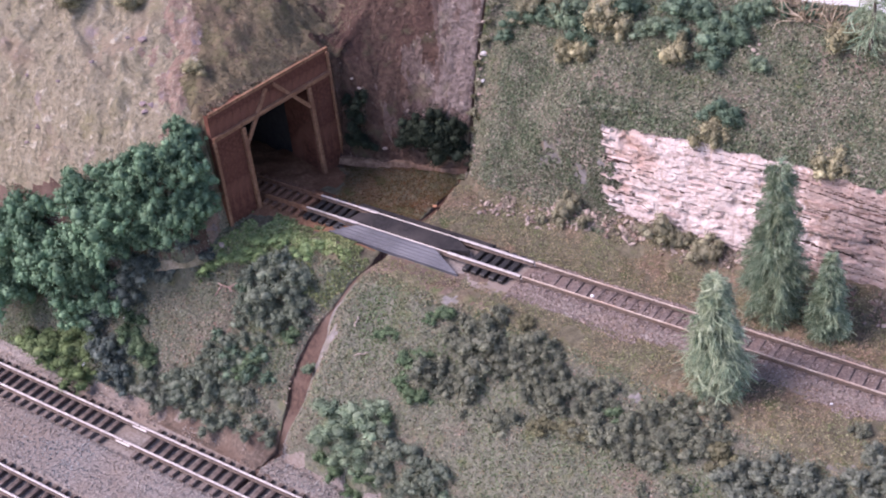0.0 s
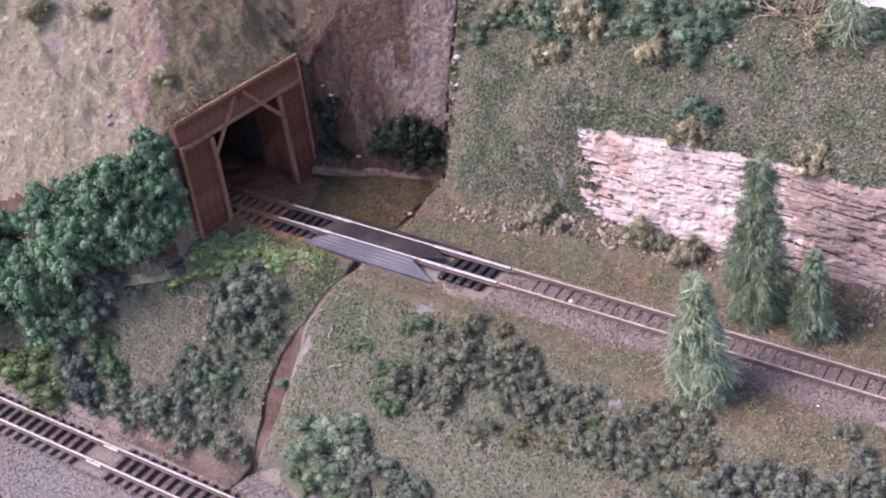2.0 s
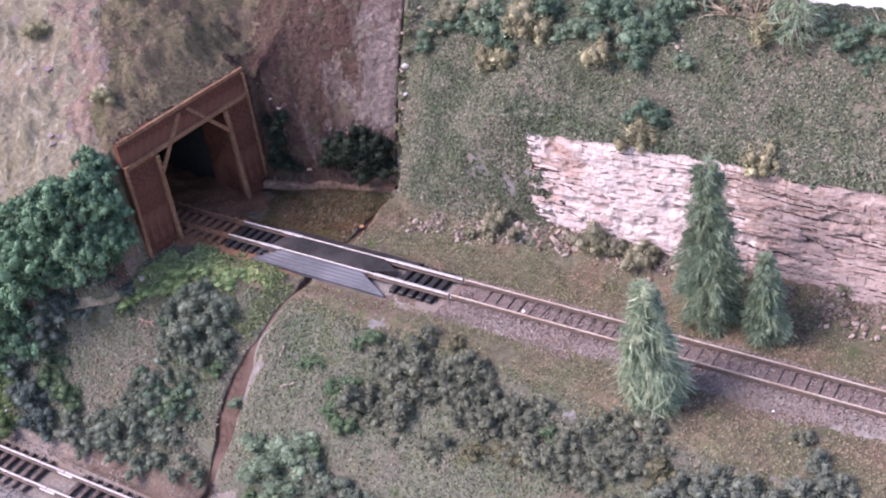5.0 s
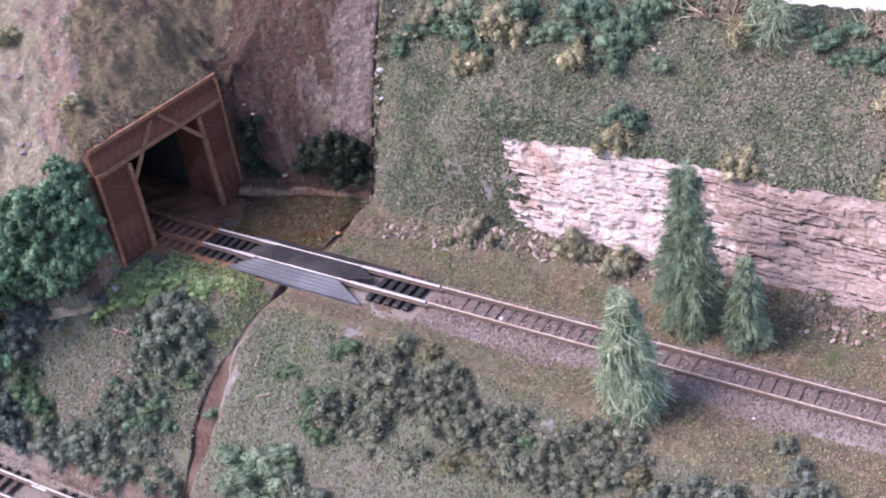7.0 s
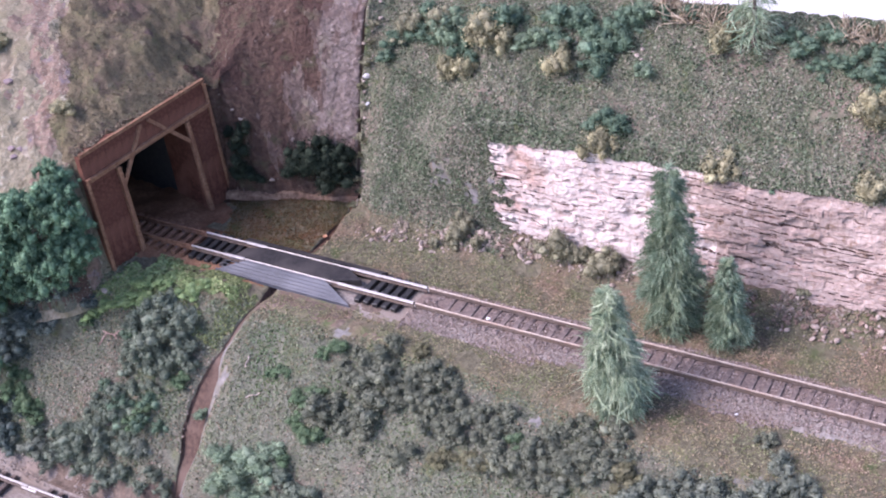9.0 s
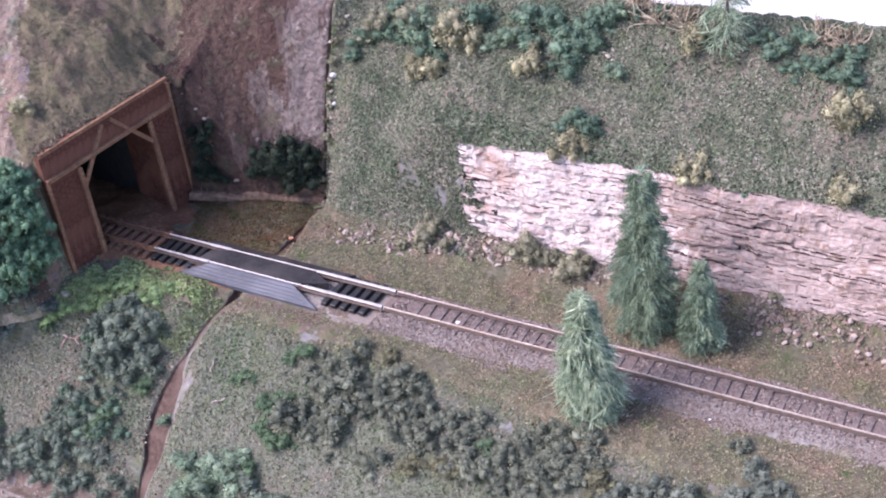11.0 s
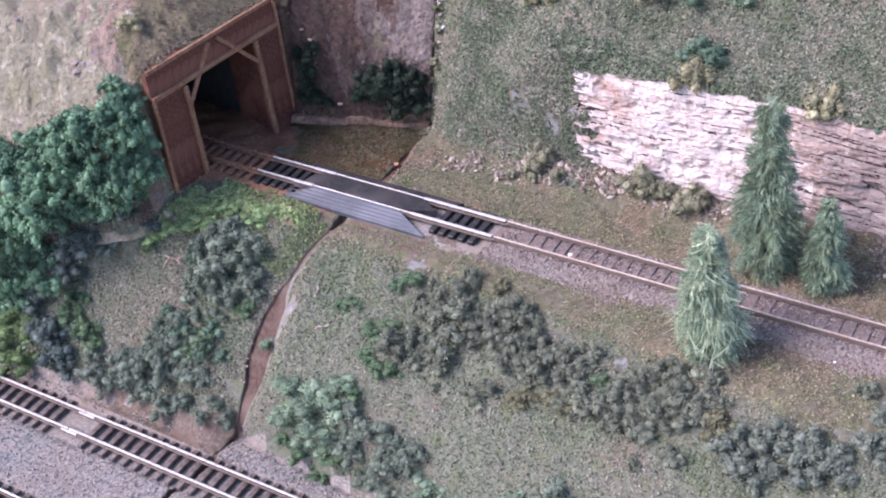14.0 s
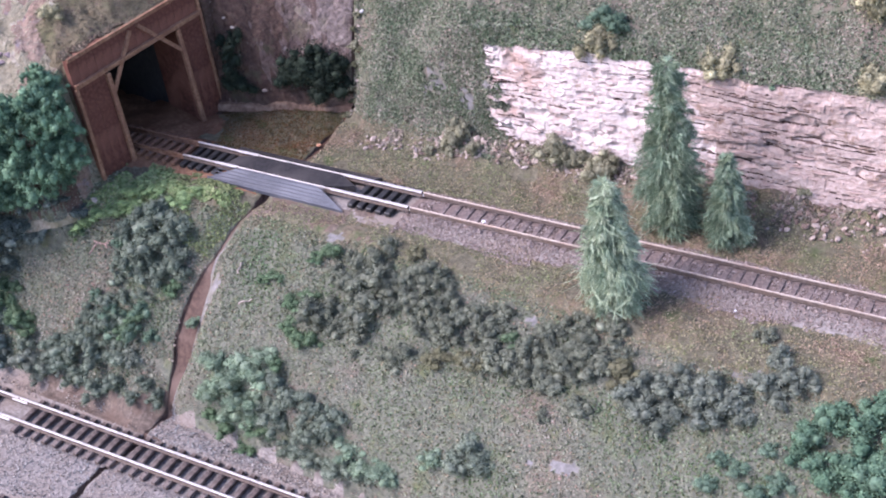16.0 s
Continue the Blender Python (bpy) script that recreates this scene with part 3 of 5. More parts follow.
for a, c, w, d in (((-14.2, 43.6), (45.2, 45.6), 1.5, 1.0), ((-14.2, 33.4), (44.6, 35.6), 1.7, 1.4), ((0.2, -9), (-0.4, 32.4), 1.7, 1.6), ((34.3, -7), (33.2, 33.8), 1.7, 1.6),
                   ((-13.8, -11), (-13.8, 32.4), 1.3, 1.1), ((45.4, -7), (44.8, 44.2), 1.2, 1.1), ((0.4, 24.6), (13.4, 42.6), 1.4, 1.0), ((32.8, 25.6), (17.0, 42.9), 1.4, 1.0)):
    me, at, rot = timber(a, c, w, d, MAT_WOOD)
    piece("timber", me, portal, "pale stained bracing timber", at=at, rot=rot)
piece("plaster_return", box_mesh("plaster_return", 8, 4.4, 50, MAT_UMBER, 0.4), portal, "plaster butting against the wing wall", at=(50.1, 0.9, 20))
piece("side_lining", box_mesh("side_lining", 1.2, 16, 44, MAT_WOOD_DARK, 0.1), portal, "plank lining inside the mouth", at=(34.9, 10.5, 16))
piece("side_lining", box_mesh("side_lining", 1.2, 16, 44, MAT_WOOD_DARK, 0.1), portal, "plank lining inside the mouth", at=(-0.5, 10.5, 16))
# bore boxes coloured near black to stand for the tunnel's darkness
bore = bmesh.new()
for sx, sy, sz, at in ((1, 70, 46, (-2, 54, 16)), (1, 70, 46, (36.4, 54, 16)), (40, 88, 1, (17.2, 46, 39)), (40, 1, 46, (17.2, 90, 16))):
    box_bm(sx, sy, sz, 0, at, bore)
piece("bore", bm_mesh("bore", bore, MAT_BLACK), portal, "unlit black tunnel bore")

# ---- backdrop wall behind the layout ----
thing("backdrop_wall", box_mesh("backdrop_wall", 900, 6, 260, MAT_WHITE, 1.0), "plain white board wall behind the layout", "wall", kind="structure", at=(60, 190, 60))
thing("floor", box_mesh("floor", 5000, 5000, 40, two_scale("grey_brown_floor", (0.16, 0.14, 0.12), (0.24, 0.21, 0.18), 30, 300, (0.20, 0.17, 0.15), 0.7, 0.2)), "plain grey-brown room floor under the layout", "floor", kind="structure", at=(0, -600, -970))
for _x, _y in ((-300, -200), (280, -200), (-300, 160), (280, 160)):
    thing("table_leg", box_mesh("table_leg", 45, 45, 856, MAT_BROWN, 2.0), "square wooden leg under the layout", "table leg", "table legs", kind="structure", at=(_x, _y, -522))
thing("layout_table", box_mesh("layout_table", 640, 420, 20, MAT_BROWN, 2.0), "brown painted plywood base under the modules", "table", kind="structure", at=(-10, -20, -84))


# ---- surface of the whole layout, to stand things on ----
def surface(x, y):
    x, y = np.asarray(x, float), np.asarray(y, float)
    z = np.where(x > joint_x(y), right_height(x, y), left_height(x, y))
    return np.where((x < portal_x(y)) & (x < joint_x(y)), np.maximum(z, hill_height(x, y)), z)


TETRA_V = np.array([(1, 1, 1), (1, -1, -1), (-1, 1, -1), (-1, -1, 1)], float) * 0.75
TETRA_F = np.array([(0, 1, 2), (0, 3, 1), (0, 2, 3), (1, 3, 2)])


def flakes(rng, centres, radii, flat=1.0):
    """Ragged four-sided flakes at the given places."""
    n = len(centres)
    v = TETRA_V[None] * (1 + 0.35 * rng.uniform(-1, 1, (n, 4, 3)))
    a, b2 = rng.uniform(0, 6.283, n), rng.uniform(0, 6.283, n)
    ca, sa, cb, sb = np.cos(a)[:, None], np.sin(a)[:, None], np.cos(b2)[:, None], np.sin(b2)[:, None]
    x, y, z = v[..., 0], v[..., 1], v[..., 2]
    x, y = x * ca - y * sa, x * sa + y * ca
    y, z = y * cb - z * sb, y * sb + z * cb
    v = np.stack([x, y, z * flat], -1) * np.asarray(radii)[:, None, None] + np.asarray(centres)[:, None, :]
    f = TETRA_F[None] + 4 * np.arange(n)[:, None, None]
    return v.reshape(-1, 3), f.reshape(-1, 3)


def join(*sets):
    v, f, off = [], [], 0
    for a, b2 in sets:
        v.append(a), f.append(b2 + off)
        off += len(a)
    return np.concatenate(v), np.concatenate(f)


def tubes(paths, radii, sides=3):
    """Thin round strands along paths of (n, k, 3)."""
    paths = np.asarray(paths, float)
    n, k, _ = paths.shape
    t = np.gradient(paths, axis=1)
    t /= np.linalg.norm(t, axis=2, keepdims=True) + 1e-9
    ref = np.where(np.abs(t[..., 2:3]) > 0.9, np.array([1.0, 0, 0]), np.array([0, 0, 1.0]))
    a = np.cross(t, ref)
    a /= np.linalg.norm(a, axis=2, keepdims=True) + 1e-9
    b2 = np.cross(t, a)
    ang = np.arange(sides) * 2 * np.pi / sides
    r = np.broadcast_to(np.asarray(radii, float), (n, k))[..., None, None]
    v = paths[:, :, None] + r * (np.cos(ang)[None, None, :, None] * a[:, :, None] + np.sin(ang)[None, None, :, None] * b2[:, :, None])
    i, j, s = np.meshgrid(np.arange(n), np.arange(k - 1), np.arange(sides), indexing="ij")
    s2 = (s + 1) % sides
    base = (i * k + j) * sides
    f = np.stack([base + s, base + s2, base + sides + s2, base + sides + s], -1).reshape(-1, 4)
    return v.reshape(-1, 3), f


# ---- foliage ----
def soft(name, dark, mid, light):
    """A foam colour whose grains keep near the middle of their range."""
    lo = tuple(0.5 * a + 0.5 * b2 for a, b2 in zip(dark, mid))
    hi = tuple(0.5 * a + 0.5 * b2 for a, b2 in zip(light, mid))
    dark = tuple(0.7 * a + 0.3 * b2 for a, b2 in zip(dark, mid))
    light = tuple(0.6 * a + 0.4 * b2 for a, b2 in zip(light, mid))
    return island(name, [dark, lo, mid, mid, hi, light], 1.0, broad=(0.6, (0.82, 0.82, 0.85), (1.15, 1.15, 1.12)))


FOLIAGE = {
    "teal": soft("teal_lichen", (0.058, 0.11, 0.066), (0.118, 0.205, 0.124), (0.20, 0.30, 0.19)),
    "moss": soft("mossy_lichen", (0.0584, 0.0974, 0.0649), (0.117, 0.176, 0.117), (0.189, 0.254, 0.176)),
    "dark": soft("dark_green_lichen", (0.081, 0.088, 0.062), (0.156, 0.168, 0.121), (0.240, 0.253, 0.188)),
    "jade": soft("jade_lichen", (0.045, 0.085, 0.052), (0.105, 0.178, 0.112), (0.18, 0.27, 0.175)),
    "lime": soft("lime_foliage", (0.062, 0.10, 0.042), (0.125, 0.175, 0.078), (0.20, 0.255, 0.125)),
    "slate": soft("slate_green_lichen", (0.044, 0.058, 0.053), (0.094, 0.121, 0.106), (0.167, 0.199, 0.177)),
    "sage": soft("sage_lichen", (0.081, 0.102, 0.075), (0.155, 0.185, 0.135), (0.231, 0.264, 0.201)),
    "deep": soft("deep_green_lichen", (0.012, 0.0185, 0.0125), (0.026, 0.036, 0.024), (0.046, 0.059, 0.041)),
    "grey": soft("grey_lichen", (0.085, 0.098, 0.074), (0.155, 0.174, 0.134), (0.23, 0.25, 0.20)),
    "olive": soft("olive_foliage", (0.075, 0.075, 0.042), (0.14, 0.135, 0.08), (0.21, 0.20, 0.125)),
    "khaki": soft("khaki_foliage", (0.138, 0.133, 0.084), (0.241, 0.230, 0.151), (0.345, 0.333, 0.230)),
    "tan": soft("straw_foliage", (0.162, 0.149, 0.086), (0.286, 0.264, 0.158), (0.410, 0.385, 0.257)),
    "green": soft("mid_green_foliage", (0.05, 0.085, 0.045), (0.095, 0.145, 0.08), (0.155, 0.21, 0.12)),
    "light": soft("light_green_foliage", (0.085, 0.128, 0.079), (0.163, 0.220, 0.144), (0.254, 0.316, 0.222)),
    "grass": soft("bright_grass", (0.103, 0.162, 0.065), (0.185, 0.265, 0.115), (0.267, 0.363, 0.180)),
}
_ib = bmesh.new()
bmesh.ops.create_icosphere(_ib, subdivisions=2, radius=1)
ICO_V = np.array([v.co[:] for v in _ib.verts])
ICO_F = np.array([[v.index for v in f.verts] for f in _ib.faces])
_ib.free()


def bush_mesh(kind, seed, lobes, size, grain, count, flat=0.85, low=-0.3, spread=0.78):
    """A unit clump of lichen or foam: lumpy lobes run together, under a skin of small ragged scales."""
    rng = np.random.default_rng(seed)
    sets = []
    for i in range(lobes):
        d = rng.normal(size=3)
        d[2] = abs(d[2]) * 1.25
        d /= np.linalg.norm(d)
        c = d * (rng.uniform(0, 0.3) if i < 3 else rng.uniform(0.35, spread))
        r = rng.uniform(*size) * (1.15 if i < 3 else 1)
        broad, tight, ph = rng.normal(0, 2.4, (3, 3)), rng.normal(0, 6.0, (3, 4)), rng.uniform(0, 6.283, 7)
        st = rng.uniform(0.78, 1.25, 3) * [1, 1, 1.1]

        def lump(u):
            return (1 + 0.17 * np.sin(u @ broad + ph[:3]).sum(1) / 1.5 + 0.20 * np.sin(u @ tight + ph[3:]).sum(1) / 1.6)[:, None]
        sets.append((c + ICO_V * st * (0.68 * r) * lump(ICO_V), ICO_F))
        n = int(count * (r / 0.3) ** 2)
        u = rng.normal(size=(n, 3))
        u /= np.linalg.norm(u, axis=1, keepdims=True)
        nrm = u + rng.normal(0, 0.6, (n, 3))
        nrm /= np.linalg.norm(nrm, axis=1, keepdims=True)
        a = np.cross(nrm, rng.normal(size=(n, 3)))
        a /= np.linalg.norm(a, axis=1, keepdims=True) + 1e-9
        b2 = np.cross(nrm, a)
        p = c + u * st * r * lump(u) * (0.66 + 0.62 * rng.uniform(0, 1, (n, 1)) ** 1.2)
        g = (grain * rng.uniform(0.5, 1.4, n))[:, None]
        tri = np.stack([p + a * g, p - a * g * 0.5 + b2 * g * 0.8, p - a * g * 0.5 - b2 * g * 0.8], 1)
        sets.append((tri.reshape(-1, 3), np.arange(3 * n).reshape(-1, 3)))
    v, f = join(*sets)
    v[:, 2] = v[:, 2] * flat + 0.15
    keep = v[f].mean(1)[:, 2] > low
    return mesh_of("foliage", v, f[keep], FOLIAGE[kind], True)


BUSH = {}


def bush_of(kind, size, pick):
    """One of five shared clumps of a colour and size."""
    key = (kind, size, pick)
    if key not in BUSH:
        if size == "s":
            BUSH[key] = bush_mesh(kind, 11 * pick + len(kind), 15, (0.18, 0.32), 0.043, 300)
        elif size == "l":
            BUSH[key] = bush_mesh(kind, 17 * pick + 3 + len(kind), 24, (0.15, 0.27), 0.036, 300)
        else:
            BUSH[key] = bush_mesh(kind, 23 * pick + 9, 84, (0.08, 0.175), 0.034, 460, 1.0, -0.6, 0.92)
    return BUSH[key]


bush_count = 0


def bushes(kind, table, name, label, category, group, high=1.0, size=1.0, lift=0.0):
    global bush_count
    for x, y, r, *up in table:
        rng = random.Random(bush_count * 13 + 5)
        bush_count += 1
        ob = new(name, bush_of(kind, "x" if up else "l" if r > 5.5 else "s", rng.randrange(4 if up else 5)))
        ob.location = Vector((x, y, (up[0] if up else float(surface(x, y))) - 0.15 * r + lift * r)) * MM
        ob.rotation_euler = (rng.uniform(-0.15, 0.15), rng.uniform(-0.15, 0.15), rng.uniform(0, 6.28))
        s = r * size * (1.55 if up else 2.32)
        ob.scale = (s * rng.uniform(0.9, 1.1), s * rng.uniform(0.9, 1.1), s * high * rng.uniform(0.9, 1.15))
        tagged(ob, label, category, group)


TEAL_TOP = [(35, 73, 3.6), (39, 68, 3.3), (22, 79, 3.6), (28, 79, 3.3), (1, 76, 3.7), (-5, 75, 3.1), (-15, 71, 2.9), (-10, 66, 2.3), (22, 72, 2.8), (43, 78, 3.3), (48, 82, 2.7), (42, 73, 2.7), (-10, 77, 3.5), (50, 52, 2.7), (54, 51, 1.6), (108, 48, 2.3), (111, 48, 1.8), (128, 74, 2.8), (44, 51, 1.9), (-35, 77, 3), (-33, 82, 2.8), (-46, 74, 2.4), (-47, 70, 2.2)]
OLIVE_TOP = [(16, 73, 2.8), (11, 70, 2.5), (-27, 78, 4.1), (49, 84, 2.2), (56, 67, 2.1)]
TAN = [(-3, 70, 4.3), (3, 68, 2.8), (28, 64, 3.3), (25, 69, 2.2), (78, 78, 3.2), (-10, 62, 2.6), (-17, 64, 2.3), (131, 62, 4.1), (47, 48, 4), (50, 48, 2.7), (42, 48, 1.9), (89, 48, 3.4), (92, 48, 2.6), (135, 48, 3.5), (-19, 66, 2.6)]
FOOT_OLIVE = [(34, 37, 4.4), (52, 36, 4.2), (-3, 38, 3.6), (40, 36, 2.9), (119, 42, 2.4), (-5, 36, 3.4), (-4, 31, 2), (-12, 31, 1.8), (6, 33, 2), (44, 39, 2.2)]
TEAL_BIG = [(-124, -31, 6.0, 31), (-122, -33, 6.2, 17), (-122, -38, 9.0, 27), (-120, -39, 8.1, 10), (-130, -43, 10.1, 21), (-122, -32, 5.2, 5), (-126, -45, 9.2, 8), (-140, -49, 10.3, 9), (-150, -48, 9.4, 13), (-139, -42, 7.1, 24), (-155, -54, 11.7, 0), (-166, -51, 9.6, 8), (-148, -53, 9.5, -8), (-167, -57, 12.0, -16), (-162, -58, 9.9, -29), (-178, -61, 10.1, -35), (-128, -29, 4.6, 37), (-171, -64, 6.7, -42), (-123, -37, 5.5, 0), (-136, -48, 7.3, -2), (-194, -59, 12.0, -13), (-209, -61, 12.5, -21), (-183, -60, 12.0, -22), (-204, -66, 12.5, -40), (-228, -67, 13.0, -41)]
GRASS_LEFT = [(-176, -71, 5.0), (-186, -72, 5.2), (-165, -69, 4.2), (-171, -76, 4.3), (-161, -76, 4.0), (-183, -76, 4.0), (-168, -65, 3.8), (-196, -74, 4.4)]
SHADE_LEFT = [(-157, -55, 4.7), (-148, -52, 4), (-132, -47, 3), (-124, -42, 2.7), (-119, -37, 2.1), (-161, -58, 3.5), (-147, -54, 3.4), (-140, -49, 3.3)]
SLATE_LEFT = [(-139, -49, 4.3), (-152, -70, 5), (-161, -67, 2.9), (-145, -72, 3.4), (-144, -65, 3.1), (-142, -74, 2.8), (-150, -51, 3.2), (-144, -50, 3.6), (-155, -54, 3), (-134, -46, 3.2), (-164, -62, 3.4), (-153, -66, 3.4)]
GREEN_BANK = [(-148, -62, 2.8), (-140, -63, 3.4), (-134, -65, 2.2), (-143, -58, 2.2), (-89, -58, 2.6), (-86, -54, 2.3), (-75, -45, 2.3), (-20, -59, 2.4), (-46, -69, 2.5), (-39, -70, 2.8), (-31, -71, 2.5), (-23, -70, 2.7), (-16, -52, 2.6), (-10, -51, 2.1), (-149, -58, 2.6), (-143, -61, 2.4), (-136, -63, 2.2), (-118, -41, 1.8)]
GREY_LEFT = [(-129, -71, 4), (-120, -69, 3.3), (-125, -74, 2.1), (-113, -70, 2.4), (-84, -62, 2.3), (-141, -73, 2.6), (-83, -63, 2.4)]
MID_LEFT = [(-121, -66, 2.7), (-116, -70, 3), (-112, -64, 3), (-105, -71, 3.3), (-105, -61, 3), (-102, -57, 2.6), (-100, -65, 3.5), (-95, -57, 3.2), (-99, -53, 2.3), (-96, -73, 3.2), (-89, -69, 2.6), (-92, -61, 2.6), (-80, -72, 1.7), (-71, -68, 2.6), (-77, -67, 2), (-133, -68, 2.6), (-119, -66, 3.2), (-109, -62, 2.8), (-100, -65, 2.8), (-91, -64, 3), (-107, -57, 2.4), (-112, -68, 3), (-122, -71, 2.6)]
MAIN_LEFT = [(-98, -38, 2.9), (-93, -33, 3.7), (-86, -30, 4), (-78, -32, 3.7), (-88, -39, 4), (-92, -44, 3.5), (-99, -44, 2.6), (-88, -45, 2.9), (-79, -42, 2.6), (-97, -48, 2.3), (-92, -51, 2), (-85, -49, 2), (-82, -36, 3.4), (-76, -36, 2.8), (-87, -41, 3.2), (-82, -44, 2.8), (-71, -41, 2), (-76, -39, 2.6)]
GRASS = [(-116, -38, 3), (-120, -41, 1.5), (-106, -32, 3.2), (-100, -26, 2.9), (-92, -22, 2.9), (-80, -24, 2.6), (-99, -31, 2.9), (-112, -35, 2.4), (-76, -20, 1.7)]
LIGHT_GREEN = [(-45, -61, 3), (-46, -66, 2.7), (-39, -64, 3.5), (-34, -60, 3.5), (-31, -66, 3.7), (-26, -62, 3.2), (-38, -69, 3), (-28, -69, 2.9), (-26, -57, 2.6), (-62, -50, 1.7), (14, -71, 2.5), (20, -74, 2.5), (26, -74, 2.5), (30, -75, 2.5), (45, -71, 2.2)]
SLOPE_LOW = [(-19, -62, 3.4), (-19, -67, 3.4), (-11, -65, 3.1), (-14, -69, 3.1), (-4, -65, 3.3), (0, -69, 3.6), (6, -67, 3), (-6, -70, 3.1), (-11, -72, 2.9), (-1, -73, 3.1), (8, -74, 3.1), (13, -74, 2.8), (20, -75, 2.8), (58, -68, 3.1), (53, -71, 2.9), (62, -71, 2.6)]
FRESH = [(-21, -44, 2.6), (-17, -40, 2.3), (-21, -49, 2.1), (-16, -26, 2.4), (-32, -37, 2.1), (-20, -30, 1.6), (-36, -39, 1.6), (58, -40, 2.1)]
SLOPE_DARK = [(-12, -45, 3.9), (-7, -42, 2.6), (-4, -35, 3.1), (-10, -32, 2.1), (-3, -29, 2.6), (2, -27, 3.1), (4, -22, 2.3), (7, -32, 3.6), (5, -40, 4.1), (-2, -36, 2.1), (13, -36, 2.3), (17, -31, 2.8), (22, -28, 2.8), (28, -28, 2.5), (22, -37, 3), (28, -37, 2.7), (27, -42, 2.5), (32, -34, 2.5), (34, -40, 2.4), (38, -37, 2.2), (38, -41, 2.4), (43, -35, 2.4), (48, -41, 2.6), (34, -44, 2.2), (25, -50, 2.7), (19, -51, 2), (6, -48, 1.8), (-3, -48, 1.8)]
SLOPE_OLIVE = [(35, -50, 2.4), (44, -48, 2.4), (50, -48, 2.2), (94, -42, 2.5), (94, -39, 1.6), (14, -22, 1.8)]
RIGHT_DARK = [(54, -45, 2.9), (57, -48, 2.6), (52, -34, 2.2), (51, -38, 2.2), (58, -47, 3.1), (62, -43, 2.4), (66, -41, 2.8), (66, -48, 2.6), (69, -37, 2.4), (72, -33, 2.1), (74, -44, 3), (74, -50, 2.6), (78, -45, 2.6), (77, -41, 2.8), (81, -38, 2.8), (85, -42, 2.8), (78, -32, 2.1), (85, -30, 2.3), (88, -41, 2.5), (89, -36, 2.1), (85, -54, 2.1), (76, -58, 1.4), (127, -19, 1.6)]
RIGHT_GREY = [(100, -49, 3.4), (105, -51, 2.9), (101, -44, 2.5), (109, -44, 3.2), (112, -40, 2.7), (117, -45, 3.4), (112, -50, 2.9), (120, -41, 3.2), (125, -45, 2.9), (128, -41, 2.5), (122, -49, 2.7), (130, -47, 2.2), (109, -53, 2.3), (134, -37, 2.7), (137, -33, 2.5), (142, -34, 2.7), (137, -40, 2), (134, -27, 2.1)]
RIGHT_MOSS = [(133, -58, 2.2), (140, -62, 2.4), (145, -59, 2.4), (128, -57, 1.8), (127, -63, 1.8), (140, -52, 1.8)]
RIGHT_TEAL = [(148, -46, 2.8), (154, -41, 3.2), (161, -42, 3.8), (164, -36, 3.0), (160, -52, 3.7), (168, -51, 4.1), (154, -54, 2.9), (165, -57, 3.3), (172, -45, 3.9), (147, -51, 2.2), (175, -53, 3.9), (165, -32, 2.4)]
bushes("teal", TEAL_BIG, "lichen_bush", "thick teal-green lichen bush on the tan hill's flank", "bush", "teal lichen", 1.0, 0.95, 0.0)
bushes("moss", TEAL_TOP, "lichen_bush", "dark green lichen bush on the upper hillside", "bush", "hilltop bushes", 0.9, 1.1)
bushes("moss", [(105, 80, 3.1), (111, 84, 2.9), (99, 82, 2.6), (118, 77, 2.3), (110, 76, 1.9), (126, 81, 2.6), (130, 71, 2.1), (56, 85, 2.2), (64, 86, 2.0), (115, 77, 2.0), (123, 74, 1.8), (129, 68, 1.5), (112, 73, 1.2), (133, 63, 1.3)], "lichen_bush", "dark green lichen bush along the hilltop", "bush", "hilltop bushes", 0.8)
bushes("light", OLIVE_TOP, "foliage_bush", "pale olive foliage clump on the upper hillside", "bush", "hilltop bushes", 0.9, 1.1)
bushes("khaki", [(-41, 79, 3.2), (-26, 81, 3.4), (-45, 75, 2.0), (-29, 77, 2.2)], "foliage_bush", "pale olive foliage clump near the hilltop", "bush", "hilltop bushes", 0.9, 1.1)
bushes("tan", TAN, "straw_bush", "straw-yellow foliage clump on the hillside", "bush", "hilltop bushes", 1.2, 1.0, 0.4)
bushes("khaki", FOOT_OLIVE, "foliage_bush", "khaki foliage clump at the foot of the white cliff", "bush", "cliff foot bushes", 1.1, 0.8)
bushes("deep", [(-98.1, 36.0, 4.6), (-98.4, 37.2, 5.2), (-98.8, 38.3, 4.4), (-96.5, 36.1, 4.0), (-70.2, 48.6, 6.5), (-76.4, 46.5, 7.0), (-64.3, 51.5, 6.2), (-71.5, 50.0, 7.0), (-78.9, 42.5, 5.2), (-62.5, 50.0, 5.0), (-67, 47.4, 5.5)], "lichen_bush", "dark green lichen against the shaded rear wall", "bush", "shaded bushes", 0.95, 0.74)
bushes("khaki", [(-56, 47, 1.9), (-57, 52, 2.1), (-58, 58, 2.5), (-57.5, 63, 2.1), (-58, 70, 2.6), (-57, 77, 2.2)], "foliage_bush", "pale lichen tuft on the module's edge", "bush", "edge tufts", 0.8, 0.6)
bushes("olive", [(-55.5, 45, 2.4), (-56.5, 50, 1.6), (-57.2, 55.5, 2.0), (-58.2, 60.5, 1.7), (-58.2, 66, 2.3), (-57.6, 73.5, 2.0), (-54, 57, 2.2), (-53.5, 48.5, 1.8)], "foliage_bush", "olive tuft on the module's rear edge", "bush", "edge tufts", 0.7, 0.55)
bushes("grass", GRASS, "grass_tuft", "bright green grass tuft beside the tunnel portal", "grass", "grass tufts", 0.42)
